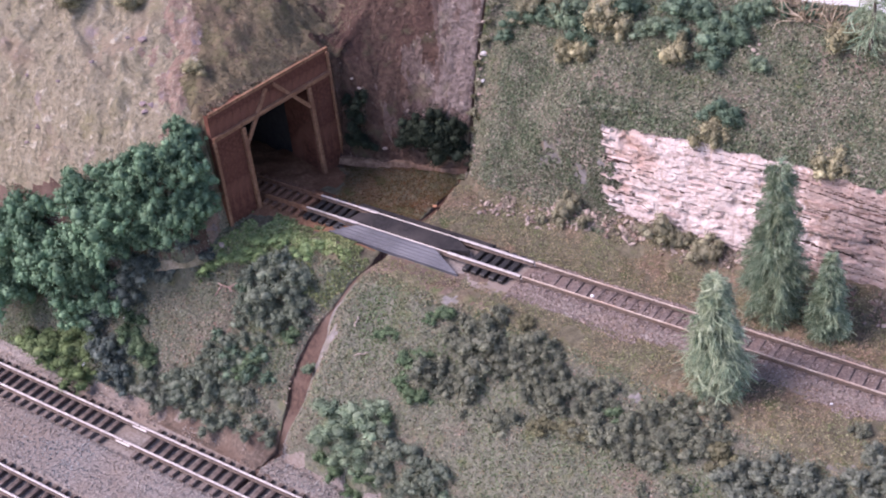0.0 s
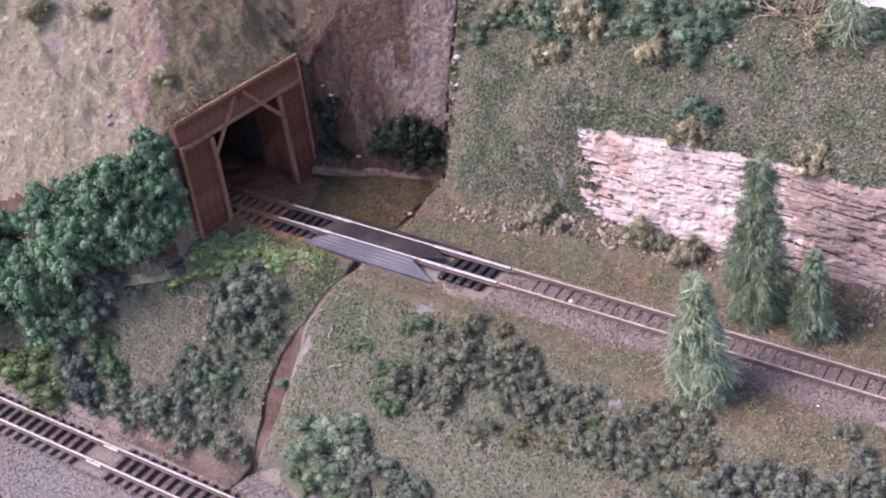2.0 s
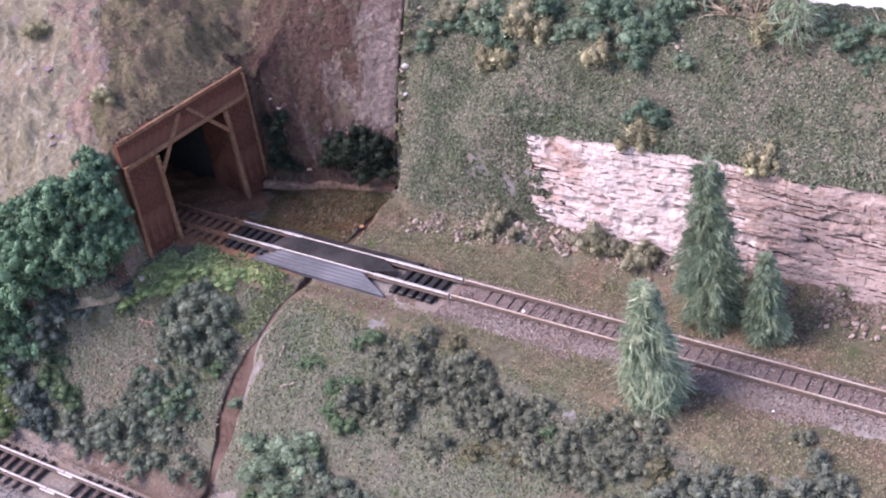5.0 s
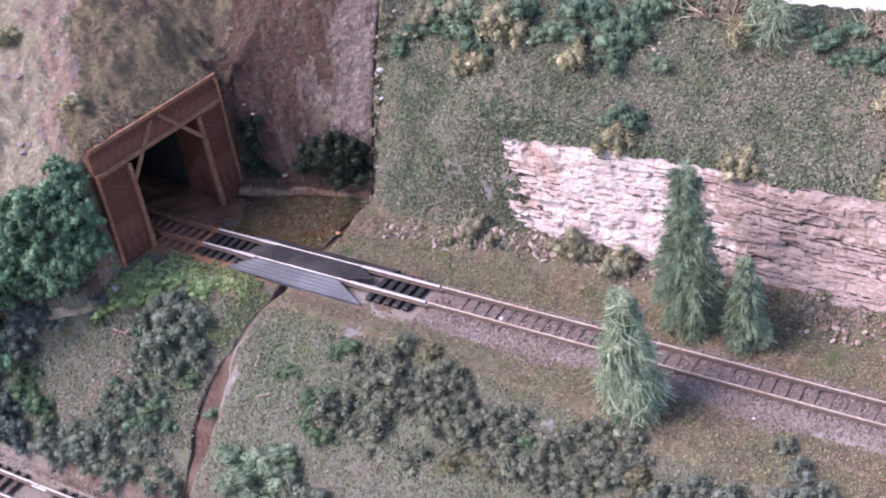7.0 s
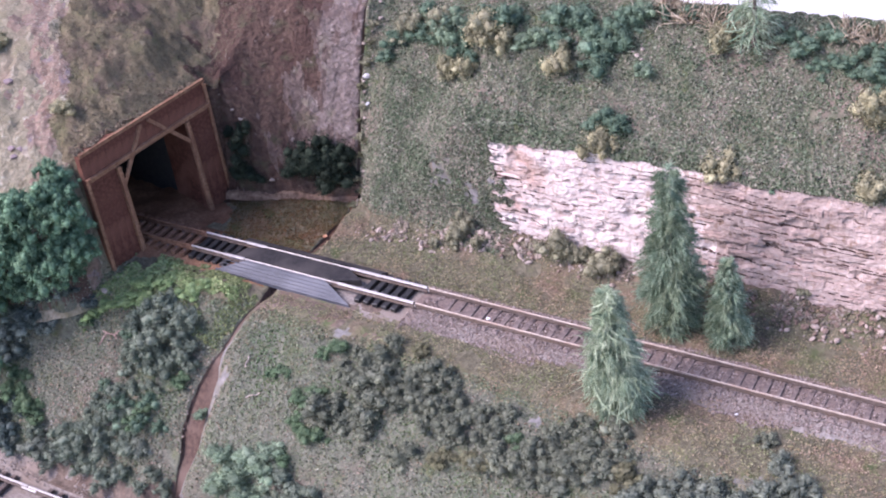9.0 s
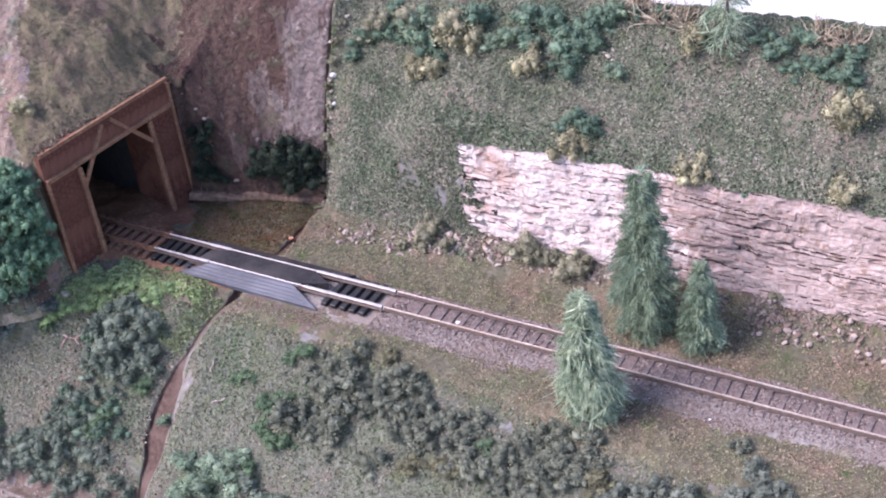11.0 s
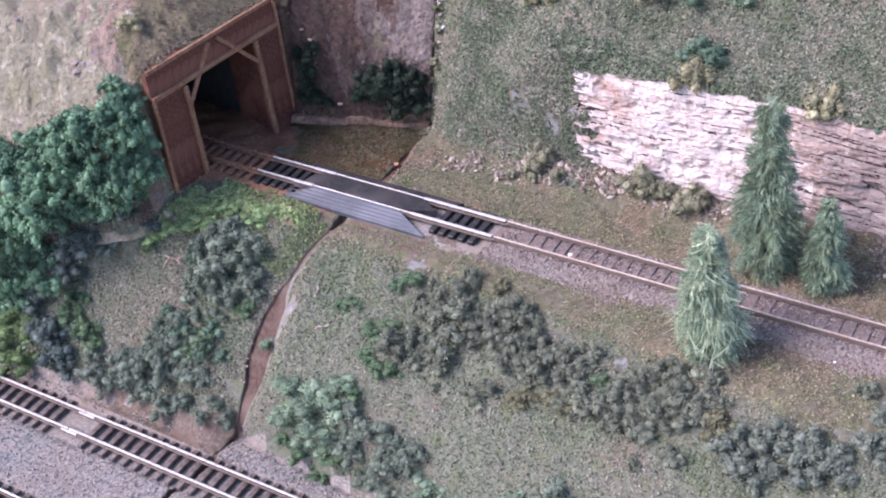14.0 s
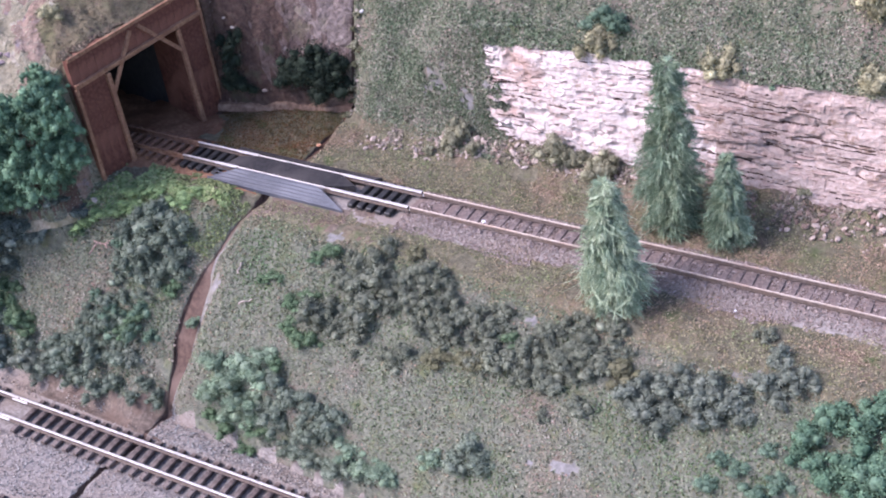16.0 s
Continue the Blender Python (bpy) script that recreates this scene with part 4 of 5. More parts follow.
bushes("lime", GRASS_LEFT, "foliage_bush", "yellow-green foliage clump above the lower track", "bush", "bank bushes", 0.75)
bushes("slate", SHADE_LEFT, "lichen_bush", "blackish green lichen below the teal bushes", "bush", "bank bushes", 0.9)
bushes("slate", SLATE_LEFT, "lichen_bush", "slate-green lichen bush on the lower bank", "bush", "bank bushes", 0.9)
bushes("green", GREEN_BANK, "foliage_bush", "fresh green foliage clump on the bank", "bush", "bank bushes", 0.75)
bushes("grey", GREY_LEFT, "lichen_bush", "grey-green lichen bush beside the lower track", "bush", "bank bushes", 0.8)
bushes("sage", MID_LEFT, "lichen_bush", "dull green lichen bush above the lower track", "bush", "bank bushes", 0.95)
bushes("sage", MAIN_LEFT, "lichen_bush", "dark lichen bush on the bank below the portal", "bush", "bank bushes", 0.95)
bushes("moss", [(-86, -58, 2.6), (-95, -55, 2.8), (-84, -53, 2.4), (-78, -57, 2.0), (-96, -59, 2.6), (-104, -53, 2.2), (-92, -43, 2.2), (-99, -40, 2.0)], "lichen_bush", "mossy green lichen bush on the bank", "bush", "bank bushes", 0.9)
bushes("dark", SLOPE_DARK, "lichen_bush", "dark grey-green lichen bush on the embankment", "bush", "embankment bushes", 0.95)
_j = random.Random(77)
bushes("dark", [(x + _j.uniform(-5, 5), y + _j.uniform(-4, 3), r * _j.uniform(0.45, 0.7)) for x, y, r in SLOPE_DARK + RIGHT_DARK], "lichen_bush", "small dark lichen tuft among the larger bushes", "bush", "lichen tufts", 0.8)
bushes("olive", SLOPE_OLIVE, "foliage_bush", "olive foliage clump on the embankment", "bush", "embankment bushes", 0.7)
bushes("green", FRESH, "foliage_bush", "fresh green foliage clump on the embankment", "bush", "embankment bushes", 0.5)
bushes("light", LIGHT_GREEN, "foliage_bush", "light green foliage mat low on the embankment", "bush", "embankment bushes", 0.6, 1.15)
bushes("sage", SLOPE_LOW, "lichen_bush", "dark lichen bush low on the embankment", "bush", "embankment bushes", 0.8)
bushes("grey", RIGHT_GREY, "lichen_bush", "grey lichen bush on the embankment", "bush", "embankment bushes", 0.9)
bushes("dark", RIGHT_DARK, "lichen_bush", "dark grey-green lichen bush beside the pale conifer", "bush", "embankment bushes", 0.9)
bushes("moss", RIGHT_MOSS, "lichen_bush", "dull green lichen mat low on the embankment", "bush", "embankment bushes", 0.6)
bushes("jade", RIGHT_TEAL, "lichen_bush", "bright green lichen bush on the embankment", "bush", "embankment bushes", 0.9)
bushes("tan", [(-202, -4, 4.4), (-177, 2, 3.2), (-133, -11, 3.0)], "straw_bush", "straw-yellow foliage tuft on the tan hill", "bush", "hill tufts", 0.9)


# ---- loose turf and ballast ----
def scatter(name, mat, n, xr, yr, keep, rad, label, category, seed, sink=0.25, flat=0.8):
    rng = np.random.default_rng(seed)
    x, y = rng.uniform(*xr, n), rng.uniform(*yr, n)
    x, y = x[m := keep(x, y)], y[m]
    z = surface(x, y)
    r = rad[0] + (rad[1] - rad[0]) * rng.uniform(0, 1, len(x)) ** 2
    v, f = flakes(rng, np.stack([x, y, z + r * (sink + rng.uniform(0, 0.6, len(x)) * (flat > 0.75))], -1), r * 0.85, flat)
    f = f.reshape(-1, 4, 3)
    low = v[f][..., 2].mean(2).argmin(1)
    f = f[np.arange(4)[None] != low[:, None]]
    return thing(name, mesh_of(name, v, f, mat), label, category, kind="stuff")


def off_joint(x, y, d):
    return np.abs(x - joint_x(y) + np.where((y < -30) & (y > -76), 2.5, 0)) > d


def bare(x, y, size, seed, level):
    return fbm(x, y, size, 3, seed) > level


TURF_UP = island("hillside_turf", [(0.03, 0.037, 0.026), (0.11, 0.126, 0.086), (0.235, 0.248, 0.178), (0.26, 0.215, 0.18), (0.075, 0.10, 0.058), (0.16, 0.19, 0.12)], 1.2, broad=(13, (0.66, 0.76, 0.68), (1.25, 1.17, 1.22)))
TURF_BENCH = island("bench_turf", [(0.088, 0.085, 0.05), (0.21, 0.195, 0.12), (0.245, 0.195, 0.15), (0.33, 0.275, 0.215), (0.155, 0.168, 0.088)], 1.2, broad=(17, (0.84, 1.04, 0.78), (1.24, 1.02, 1.02)))
TURF_BANK = island("bank_turf", [(0.035, 0.042, 0.03), (0.13, 0.14, 0.10), (0.245, 0.25, 0.19), (0.09, 0.112, 0.062), (0.25, 0.178, 0.14)], 1.2, broad=(24, (0.68, 0.90, 0.66), (1.36, 1.22, 1.32)))
TURF_GREEN = island("green_turf", [(0.10, 0.122, 0.055), (0.17, 0.20, 0.088), (0.25, 0.27, 0.13)], 1.2)
TURF_OLIVE = island("olive_turf", [(0.040, 0.036, 0.018), (0.070, 0.058, 0.027), (0.10, 0.077, 0.041), (0.120, 0.058, 0.033)], 1.2, broad=(12, (0.8, 0.95, 0.75), (1.25, 1.0, 0.95)))
BALLAST = island("pink_grey_ballast", [(0.123, 0.0946, 0.0845), (0.229, 0.181, 0.162), (0.326, 0.271, 0.246), (0.194, 0.133, 0.111)], 0.6)
BALLAST_GREY = island("grey_ballast", [(0.11, 0.108, 0.105), (0.225, 0.22, 0.212), (0.37, 0.355, 0.335), (0.27, 0.222, 0.19)], 0.6, broad=(42, (0.84, 0.93, 0.99), (1.24, 1.06, 0.94)))


def on_right(x, y):
    return x > joint_x(y) + 0.8


def hillside(x, y):
    z = surface(x, y)
    return on_right(x, y) & (z > -2) & ((x < 14) | (y > 45.8)) & (y < 96) & ~(scrape(x, z) & (fbm(x, y, 1.4, 2, 124) > -0.2))


scatter("hillside_turf", TURF_UP, 165000, (-64, 200), (30, 96), lambda x, y: hillside(x, y) & bare(x, y, 8, 71, -1.2), (0.14, 0.56), "coarse dark green turf on the upper hillside", "turf", 1)
_rg = np.random.default_rng(41)
_tx, _tz = _rg.uniform(-46, 16, 26000), _rg.uniform(0, 44, 26000)
_lo, _hi = np.full(26000, 28.0), np.full(26000, 80.0)
for _ in range(16):
    _m = (_lo + _hi) / 2
    _b = right_height(_tx, _m) < _tz
    _lo, _hi = np.where(_b, _m, _lo), np.where(_b, _hi, _m)
_k = ~(scrape(_tx, _tz) & (fbm(_tx, _tz, 1.4, 2, 124) > -0.2)) & (_tx > joint_x(_hi) + 1)
_v, _f = flakes(_rg, np.stack([_tx, _hi - 0.1, _tz], -1)[_k], _rg.uniform(0.13, 0.46, 26000)[_k])
thing("hillside_turf", mesh_of("hillside_turf", _v, _f, TURF_UP), "coarse green turf on the steep slope beside the cliff", "turf", kind="stuff")
scatter("bench_turf", TURF_BENCH, 85000, (-60, 190), (-40, 40), lambda x, y: on_right(x, y) & (np.abs(y + 2) > 10 + 2.5 * fbm(x, y, 9, 2, 73)) & bare(x, y, 10, 75, -0.6) & (surface(x, y) > -8), (0.12, 0.40), "olive and rust turf along the track bench", "turf", 2)
scatter("bank_turf", TURF_BANK, 112000, (-70, 190), (-96, -20), lambda x, y: (x > joint_x(y) + 2.0 + 1.2 * fbm(x, y, 6, 2, 78)) & (surface(x, y) < -6) & (surface(x, y) > -62.3) & ~bald(x, y) & bare(x, y, 9, 77, -1.2), (0.14, 0.5), "dry grey-green turf on the embankment", "turf", 3)
scatter("bank_turf", TURF_BANK, 96000, (-215, -54), (-80, -18), lambda x, y: (x < joint_x(y) - gap_wide(y) - 0.4) & (surface(x, y) > -60) & (surface(x, y) < np.where(x < -112, 4, -5)) & ~foot_soil(x, y) & bare(x, y, 9, 79, -0.85), (0.15, 0.56), "dry grey-green turf on the bank below the portal", "turf", 4)
scatter("bench_turf", TURF_OLIVE, 26000, (-112, -54), (9, 49), lambda x, y: (x < joint_x(y) - 0.8) & (y < wall_foot(x) - 1.5) & (x + 0.45 * y > -90 + 5 * fbm(x, y, 9, 2, 82)) & bare(x, y, 9, 81, -1.1), (0.12, 0.32), "short olive turf beside the tunnel track", "turf", 5)
scatter("bench_turf", TURF_GREEN, 15000, (-120, -56), (-34, -10), lambda x, y: (x < joint_x(y) - gap_wide(y) - 0.4) & bare(x, y, 9, 83, -0.2), (0.2, 0.6), "short green turf in front of the portal", "turf", 6)
GRASS_BLADES = island("bright_grass_foam", [(0.095, 0.135, 0.05), (0.165, 0.22, 0.095), (0.24, 0.30, 0.14), (0.18, 0.18, 0.095)], 1.2)
scatter("grass_mat", GRASS_BLADES, 22000, (-122, -62), (-46, -10), lambda x, y: (np.abs(y - np.interp(x, [-121, -113, -100, -85, -68], [-40, -27, -21, -21.5, -20.5])) < np.interp(x, [-121, -113, -100, -85, -62], [3.5, 7, 8, 5, 1.5]) * (1 + 0.8 * fbm(x, y, 6, 3, 167))) & (y < np.interp(x, [-112, -98, -80, -68], [-13, -12.5, -16.5, -18])) & (x > portal_x(y) + 1) & bare(x, y, 6, 84, -0.75), (0.25, 0.95), "bright yellow-green grass mat at the portal's foot", "grass", 13)
scatter("track_ballast", BALLAST, 45000, (0, 190), (-16, 13), lambda x, y: (np.abs(y + 1.5) < 11 + 3 * fbm(x, y, 8, 2, 85)) & ((np.abs(y) > 5) | (bare(x, y, 5, 86, -0.1))), (0.16, 0.5), "pinkish grey ballast under the upper track", "ballast", 7, 0.1)
scatter("yard_ballast", BALLAST_GREY, 42000, (-215, 40), (-150, -72), lambda x, y: (surface(x, y) < -60) & off_joint(x, y, 1.2) & ~(foot_soil(x, y) & (fbm(x, y, 4, 3, 159) > -0.35)) & (np.abs(y - low_y(x)) > 8.9) & (np.abs(y - low_y(x) + 40.8) > 8.9), (0.16, 0.5), "grey and pink ballast beside the lower tracks", "ballast", 8, 0.1)
scatter("foot_ballast", BALLAST_GREY, 15000, (-68, 70), (-104, -66), lambda x, y: (surface(x, y) < -58.5 + 2.5 * fbm(x, y, 7, 3, 169)) & (y > low_y(x) + 9.2) & (x > joint_x(y) + 0.8), (0.16, 0.5), "grey ballast spilled against the foot of the embankment", "ballast", 14, 0.1)

scatter("hill_turf", island("hill_turf", [(0.24, 0.22, 0.16), (0.32, 0.295, 0.225), (0.41, 0.38, 0.30), (0.32, 0.265, 0.21), (0.275, 0.262, 0.18)], 1.2), 15000, (-235, -112), (-50, 60),
        lambda x, y: (x < portal_x(y) - 1) & bare(x, y, 12, 87, -1.2) & (surface(x, y) > 5) & ((portal_x(y) - x) > 12 + 0.9 * (y + 20) + 5 * fbm(x, y, 16, 3, 59)), (0.12, 0.42), "fine tan turf on the plaster hill", "turf", 9)
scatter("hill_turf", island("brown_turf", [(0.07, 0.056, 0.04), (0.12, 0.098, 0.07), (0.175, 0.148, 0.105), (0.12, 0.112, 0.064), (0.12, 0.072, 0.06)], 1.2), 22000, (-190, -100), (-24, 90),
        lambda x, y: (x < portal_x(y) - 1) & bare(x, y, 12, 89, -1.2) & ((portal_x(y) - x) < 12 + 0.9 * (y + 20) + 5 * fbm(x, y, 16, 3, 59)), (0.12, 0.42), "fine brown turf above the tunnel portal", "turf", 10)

# ---- the white cliff ----
def rock_material(name, vary, dim=1.0):
    m, nt, b = material(name, 0.92, 0, 0.12)
    tc = nt.nodes.new("ShaderNodeTexCoord")
    mp = node(nt, "ShaderNodeMapping", Scale=(0.11, 0.11, 1.0))
    nt.links.new(tc.outputs["Object"], mp.inputs["Vector"])
    bed = node(nt, "ShaderNodeTexNoise", Scale=1000 / 2.2, Detail=5.0, Roughness=0.65)
    nt.links.new(mp.outputs["Vector"], bed.inputs["Vector"])
    a = noise_tex(nt, 1.7, 6, 0.7)
    c = noise_tex(nt, 30, 4, 0.6)
    col = ramp(nt, a.outputs["Fac"], [(0.29, (0.24, 0.18, 0.16)), (0.41, (0.44, 0.37, 0.35)), (0.60, (0.555, 0.49, 0.468))]).outputs["Color"]
    seam = ramp(nt, bed.outputs["Fac"], [(0.29, (0.24, 0.16, 0.15)), (0.345, (0.92, 0.87, 0.86)), (0.60, (1, 1, 1))])
    col = mix(nt, 1.0, col, seam.outputs["Color"], "MULTIPLY")
    st = ramp(nt, c.outputs["Fac"], [(0.53, (0, 0, 0)), (0.66, (1, 1, 1))])
    col = mix(nt, st.outputs["Color"], col, mix(nt, 1.0, col, (0.72, 0.60, 0.54), "MULTIPLY"))
    pt = ramp(nt, noise_tex(nt, 5, 5, 0.72).outputs["Fac"], [(0.57, (0, 0, 0)), (0.65, (1, 1, 1))])
    col = mix(nt, pt.outputs["Color"], col, (0.31, 0.235, 0.195))
    if dim < 1:
        col = mix(nt, 1.0, col, (dim * 1.04, dim * 0.95, dim * 0.9), "MULTIPLY")
    if vary:
        oi = nt.nodes.new("ShaderNodeObjectInfo")
        rv = ramp(nt, oi.outputs["Random"], [(0.0, (0.72, 0.64, 0.63)), (0.3, (0.95, 0.92, 0.91)), (1.0, (1.05, 1.0, 1.0))])
        col = mix(nt, 1.0, col, rv.outputs["Color"], "MULTIPLY")
    nt.links.new(col, b.inputs["Base Color"])
    bump(nt, b, a.outputs["Fac"], 0.9, 0.6)
    return m


MAT_ROCK = rock_material("pink_white_rock", False)
MAT_SLAB = rock_material("pink_white_slab", True)
MAT_SLAB_BROWN = rock_material("brown_stained_slab", True, 0.68)
MAT_ROCK_BROWN = rock_material("brown_stained_rock", False, 0.63)
MAT_ROCK_CREAM = rock_material("cream_stained_rock", False, 0.80)
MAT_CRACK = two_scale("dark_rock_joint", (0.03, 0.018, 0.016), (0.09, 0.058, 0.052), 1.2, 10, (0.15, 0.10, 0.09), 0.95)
bed_rng = np.random.default_rng(4)
BEDS = np.concatenate([[-4.0], -4 + np.cumsum(bed_rng.choice([0.8, 1.1, 1.7, 2.4, 3.4], 60))])


def cliff_base(x, z):
    return 41.2 + 0.075 * z + 0.9 * vnoise(x / 34.0, z / 40.0, 91) + 0.22 * vnoise(x / 7.0, z / 9.0, 92) + 3.0 * np.clip((9 - x) / 9, 0, 1.3) ** 1.5


def cliff_face(x, z):
    """How far back the rock lies, and whether it is an open joint."""
    zz = z + 0.035 * (x - 70) * smooth(78, 95, x) + 0.9 * fbm(x, z * 0.2, 60, 2, 93) + 0.28 * fbm(x, z, 9, 3, 94)
    k = np.clip(np.searchsorted(BEDS, zz) - 1, 0, len(BEDS) - 2)
    low, top = BEDS[k], BEDS[k + 1]
    run = np.sin(k * 12.9898) * 437.5
    size = 6 + 13 * np.abs(np.sin(k * 4.1))
    block = np.floor((x + run) / size + 0.7 * vnoise(x / 3.0, k * 1.7, 95))
    h = np.sin(block * 91.7 + k * 47.3) * 4375.85
    h = h - np.floor(h)
    lean = (zz - low) / (top - low) - 0.5
    y = cliff_base(x, z) + 0.55 * (h - 0.5) + 0.16 * lean + 0.30 * fbm(x, z * 1.4, 5, 3, 96) + 0.15 * fbm(x, z * 1.8, 1.3, 3, 89) + 3.2 * np.clip(fbm(x * 0.8, z * 1.6, 7, 3, 90) - 0.36, 0, 0.4)
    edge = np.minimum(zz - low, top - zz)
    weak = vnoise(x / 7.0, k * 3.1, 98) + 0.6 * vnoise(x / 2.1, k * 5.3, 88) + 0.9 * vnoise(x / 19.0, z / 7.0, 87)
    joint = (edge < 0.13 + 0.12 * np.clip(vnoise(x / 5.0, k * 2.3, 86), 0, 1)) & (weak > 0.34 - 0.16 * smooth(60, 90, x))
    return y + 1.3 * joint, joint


cliff = thing("rock_cliff", None, "layered pinkish white rock cliff behind the track", "cliff")
_x = np.concatenate([np.arange(-3, 150, 0.42), np.arange(150, 232, 2.0)])
_z = np.arange(-3.5, 42.0, 0.2)
GX, GZ = np.meshgrid(_x, _z, indexing="ij")
GY, GJ = cliff_face(GX, GZ)
crown = 36.4 + 1.8 * fbm(GX, GX * 0, 14, 4, 99)
GY = GY + 0.9 * np.clip(GZ - crown, 0, 9) + 0.35 * np.clip(GZ - crown + 3, 0, 3)
GZ2 = GZ
_n = GX.shape[1]
_a = (np.arange(GX.shape[0] - 1)[:, None] * _n + np.arange(_n - 1)[None]).ravel()
_q = np.stack([_a, _a + _n, _a + _n + 1, _a + 1], -1)
_c = np.stack([GX, GZ], -1).reshape(-1, 2)[_q].mean(1)
_q = _q[1.05 * fbm(_c[:, 0] * 0.7, _c[:, 1] * 1.5, 5, 5, 113) > 1.3 - 2.1 * (_c[:, 0] + 3) / 21]
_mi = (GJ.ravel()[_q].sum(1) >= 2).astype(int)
_cc = np.stack([GX, GZ], -1).reshape(-1, 2)[_q].mean(1)
_mi[(_mi == 0) & (_cc[:, 0] + 26 * fbm(_cc[:, 0], _cc[:, 1], 14, 5, 117) + 0.3 * (14 - _cc[:, 1]) > 78) & ((_cc[:, 0] < 98) | (_cc[:, 1] > 15 + 22 * fbm(_cc[:, 0], _cc[:, 1], 9, 5, 120)))] = 2
_mi[(_mi == 0) & (_cc[:, 0] + 12 * fbm(_cc[:, 0], _cc[:, 1], 9, 4, 122) > 86)] = 5
_mi[(_cc[:, 0] < 8 + 9 * fbm(_cc[:, 0], _cc[:, 1] * 1.4, 3.2, 4, 119)) & (_mi == 0)] = 4
_mi[_cc[:, 1] > 36.4 + 1.8 * fbm(_cc[:, 0], _cc[:, 0] * 0, 14, 4, 99) + 0.5 * fbm(_cc[:, 0], _cc[:, 1], 2, 2, 118)] = 3
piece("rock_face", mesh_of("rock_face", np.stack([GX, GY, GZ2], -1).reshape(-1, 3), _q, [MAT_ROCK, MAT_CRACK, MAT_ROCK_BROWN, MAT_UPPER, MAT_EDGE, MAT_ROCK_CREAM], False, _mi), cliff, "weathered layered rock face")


def slab_mesh(seed, mat):
    """A unit slab of layered rock with ragged ends and front."""
    rng = np.random.default_rng(seed)
    nx, nz = 11, 4
    v, f = [], []
    wave = np.cumsum(rng.normal(0, 0.04, nx))
    wave -= wave.mean()
    thick = 1 - np.abs(np.linspace(-1, 1, nx)) ** rng.uniform(1.5, 4) * 0.75
    edge = rng.normal(0, 0.05, (nx, nz))
    for i in range(nx):
        for j in range(nz):
            x = i / (nx - 1) - 0.5
            zz = (j / (nz - 1) - 0.5) * thick[i] * rng.uniform(0.8, 1.15)
            v.append((x + rng.normal(0, 0.01), -0.5 + wave[i] * 0.6 + edge[i, j] + (1 - thick[i]) * 0.35 + 0.07 * (j in (0, nz - 1)), zz))
    for i in range(nx):
        for j in (0, nz - 1):
            x0, y0, z0 = v[i * nz + j]
            v.append((x0, 0.5, z0))
    for i in range(nx - 1):
        for j in range(nz - 1):
            a = i * nz + j
            f.append((a, a + nz, a + nz + 1, a + 1))
        o = nx * nz + 2 * i
        f.append((i * nz, o, o + 2, (i + 1) * nz))
        f.append((i * nz + nz - 1, (i + 1) * nz + nz - 1, o + 3, o + 1))
    return mesh_of("rock_slab", v, f, mat)


slab_variants = [slab_mesh(i, MAT_SLAB) for i in range(12)]
slab_brown = [slab_mesh(i + 20, MAT_SLAB_BROWN) for i in range(8)]
rs = random.Random(7)
for i in range(90):
    x, zz = rs.uniform(6, 160), rs.uniform(0, 35)
    ln, hgt, dep = rs.uniform(3, 12), 0.5 + 2.0 * rs.random() ** 1.6, rs.uniform(1.6, 2.4)
    yy = float(cliff_base(x, zz)) + dep / 2 - rs.uniform(0.1, 0.42)
    t2 = math.atan2(float(cliff_base(x + ln / 2, zz) - cliff_base(x - ln / 2, zz)), ln)
    piece("rock_slab", rs.choice(slab_brown if x > 76 else slab_variants), cliff, at=(x, yy, zz), rot=(rs.uniform(-0.05, 0.05), rs.uniform(-0.03, 0.05), t2), scale=(ln, dep, hgt))


_rg = np.random.default_rng(31)
_tx = _rg.uniform(0, 170, 9000)
_tu = _rg.uniform(0, 1, 9000)
_tc = 36.4 + 1.8 * fbm(_tx, _tx * 0, 14, 4, 99)
_tz = _tc + 0.2 + 4.6 * _tu
_ty = cliff_base(_tx, _tc) + 0.6 + 4.0 * _tu + 0.5 * fbm(_tx, _tz, 4, 2, 115)
_tv, _tf = flakes(_rg, np.stack([_tx, _ty, _tz], -1), _rg.uniform(0.2, 0.55, 9000))
thing("cliff_top_turf", mesh_of("cliff_top_turf", _tv, _tf, TURF_UP), "turf on the cliff's ragged top edge", "turf", kind="stuff")
scatter("cliff_top_turf", TURF_UP, 20000, (3, 170), (44.5, 51.5), lambda x, y: surface(x, y) > 20, (0.16, 0.56), "coarse turf behind the cliff's top edge", "turf", 12)


_rg = np.random.default_rng(61)
_cx = -3 + 18 * _rg.uniform(0, 1, 5200) ** 1.3
_cz = _rg.uniform(0, 38, 5200)
_k = 1.1 * fbm(_cx * 0.8, _cz, 4.5, 4, 161) > -0.75 + 1.7 * (_cx + 3) / 18
_cy = cliff_face(_cx, _cz)[0] - 0.15
_v, _f = flakes(_rg, np.stack([_cx, _cy, _cz], -1)[_k], _rg.uniform(0.16, 0.5, 5200)[_k])
thing("cliff_end_turf", mesh_of("cliff_end_turf", _v, _f, TURF_UP), "turf and moss creeping over the cliff's end", "turf", kind="stuff")
_s, _d = _rg.uniform(-15, 46, 1500), _rg.uniform(-0.3, 4.0, 1500)
_k = fbm(_s, _d, 5, 3, 163) > -0.25
_px, _py = -115.1 + 0.1547 * _s - 0.988 * _d, -10 + 0.988 * _s + 0.1547 * _d
_pz = 44.7 + 0.034 * _s + 0.25 * _d + 0.5 * fbm(_s, _d, 4, 2, 165)
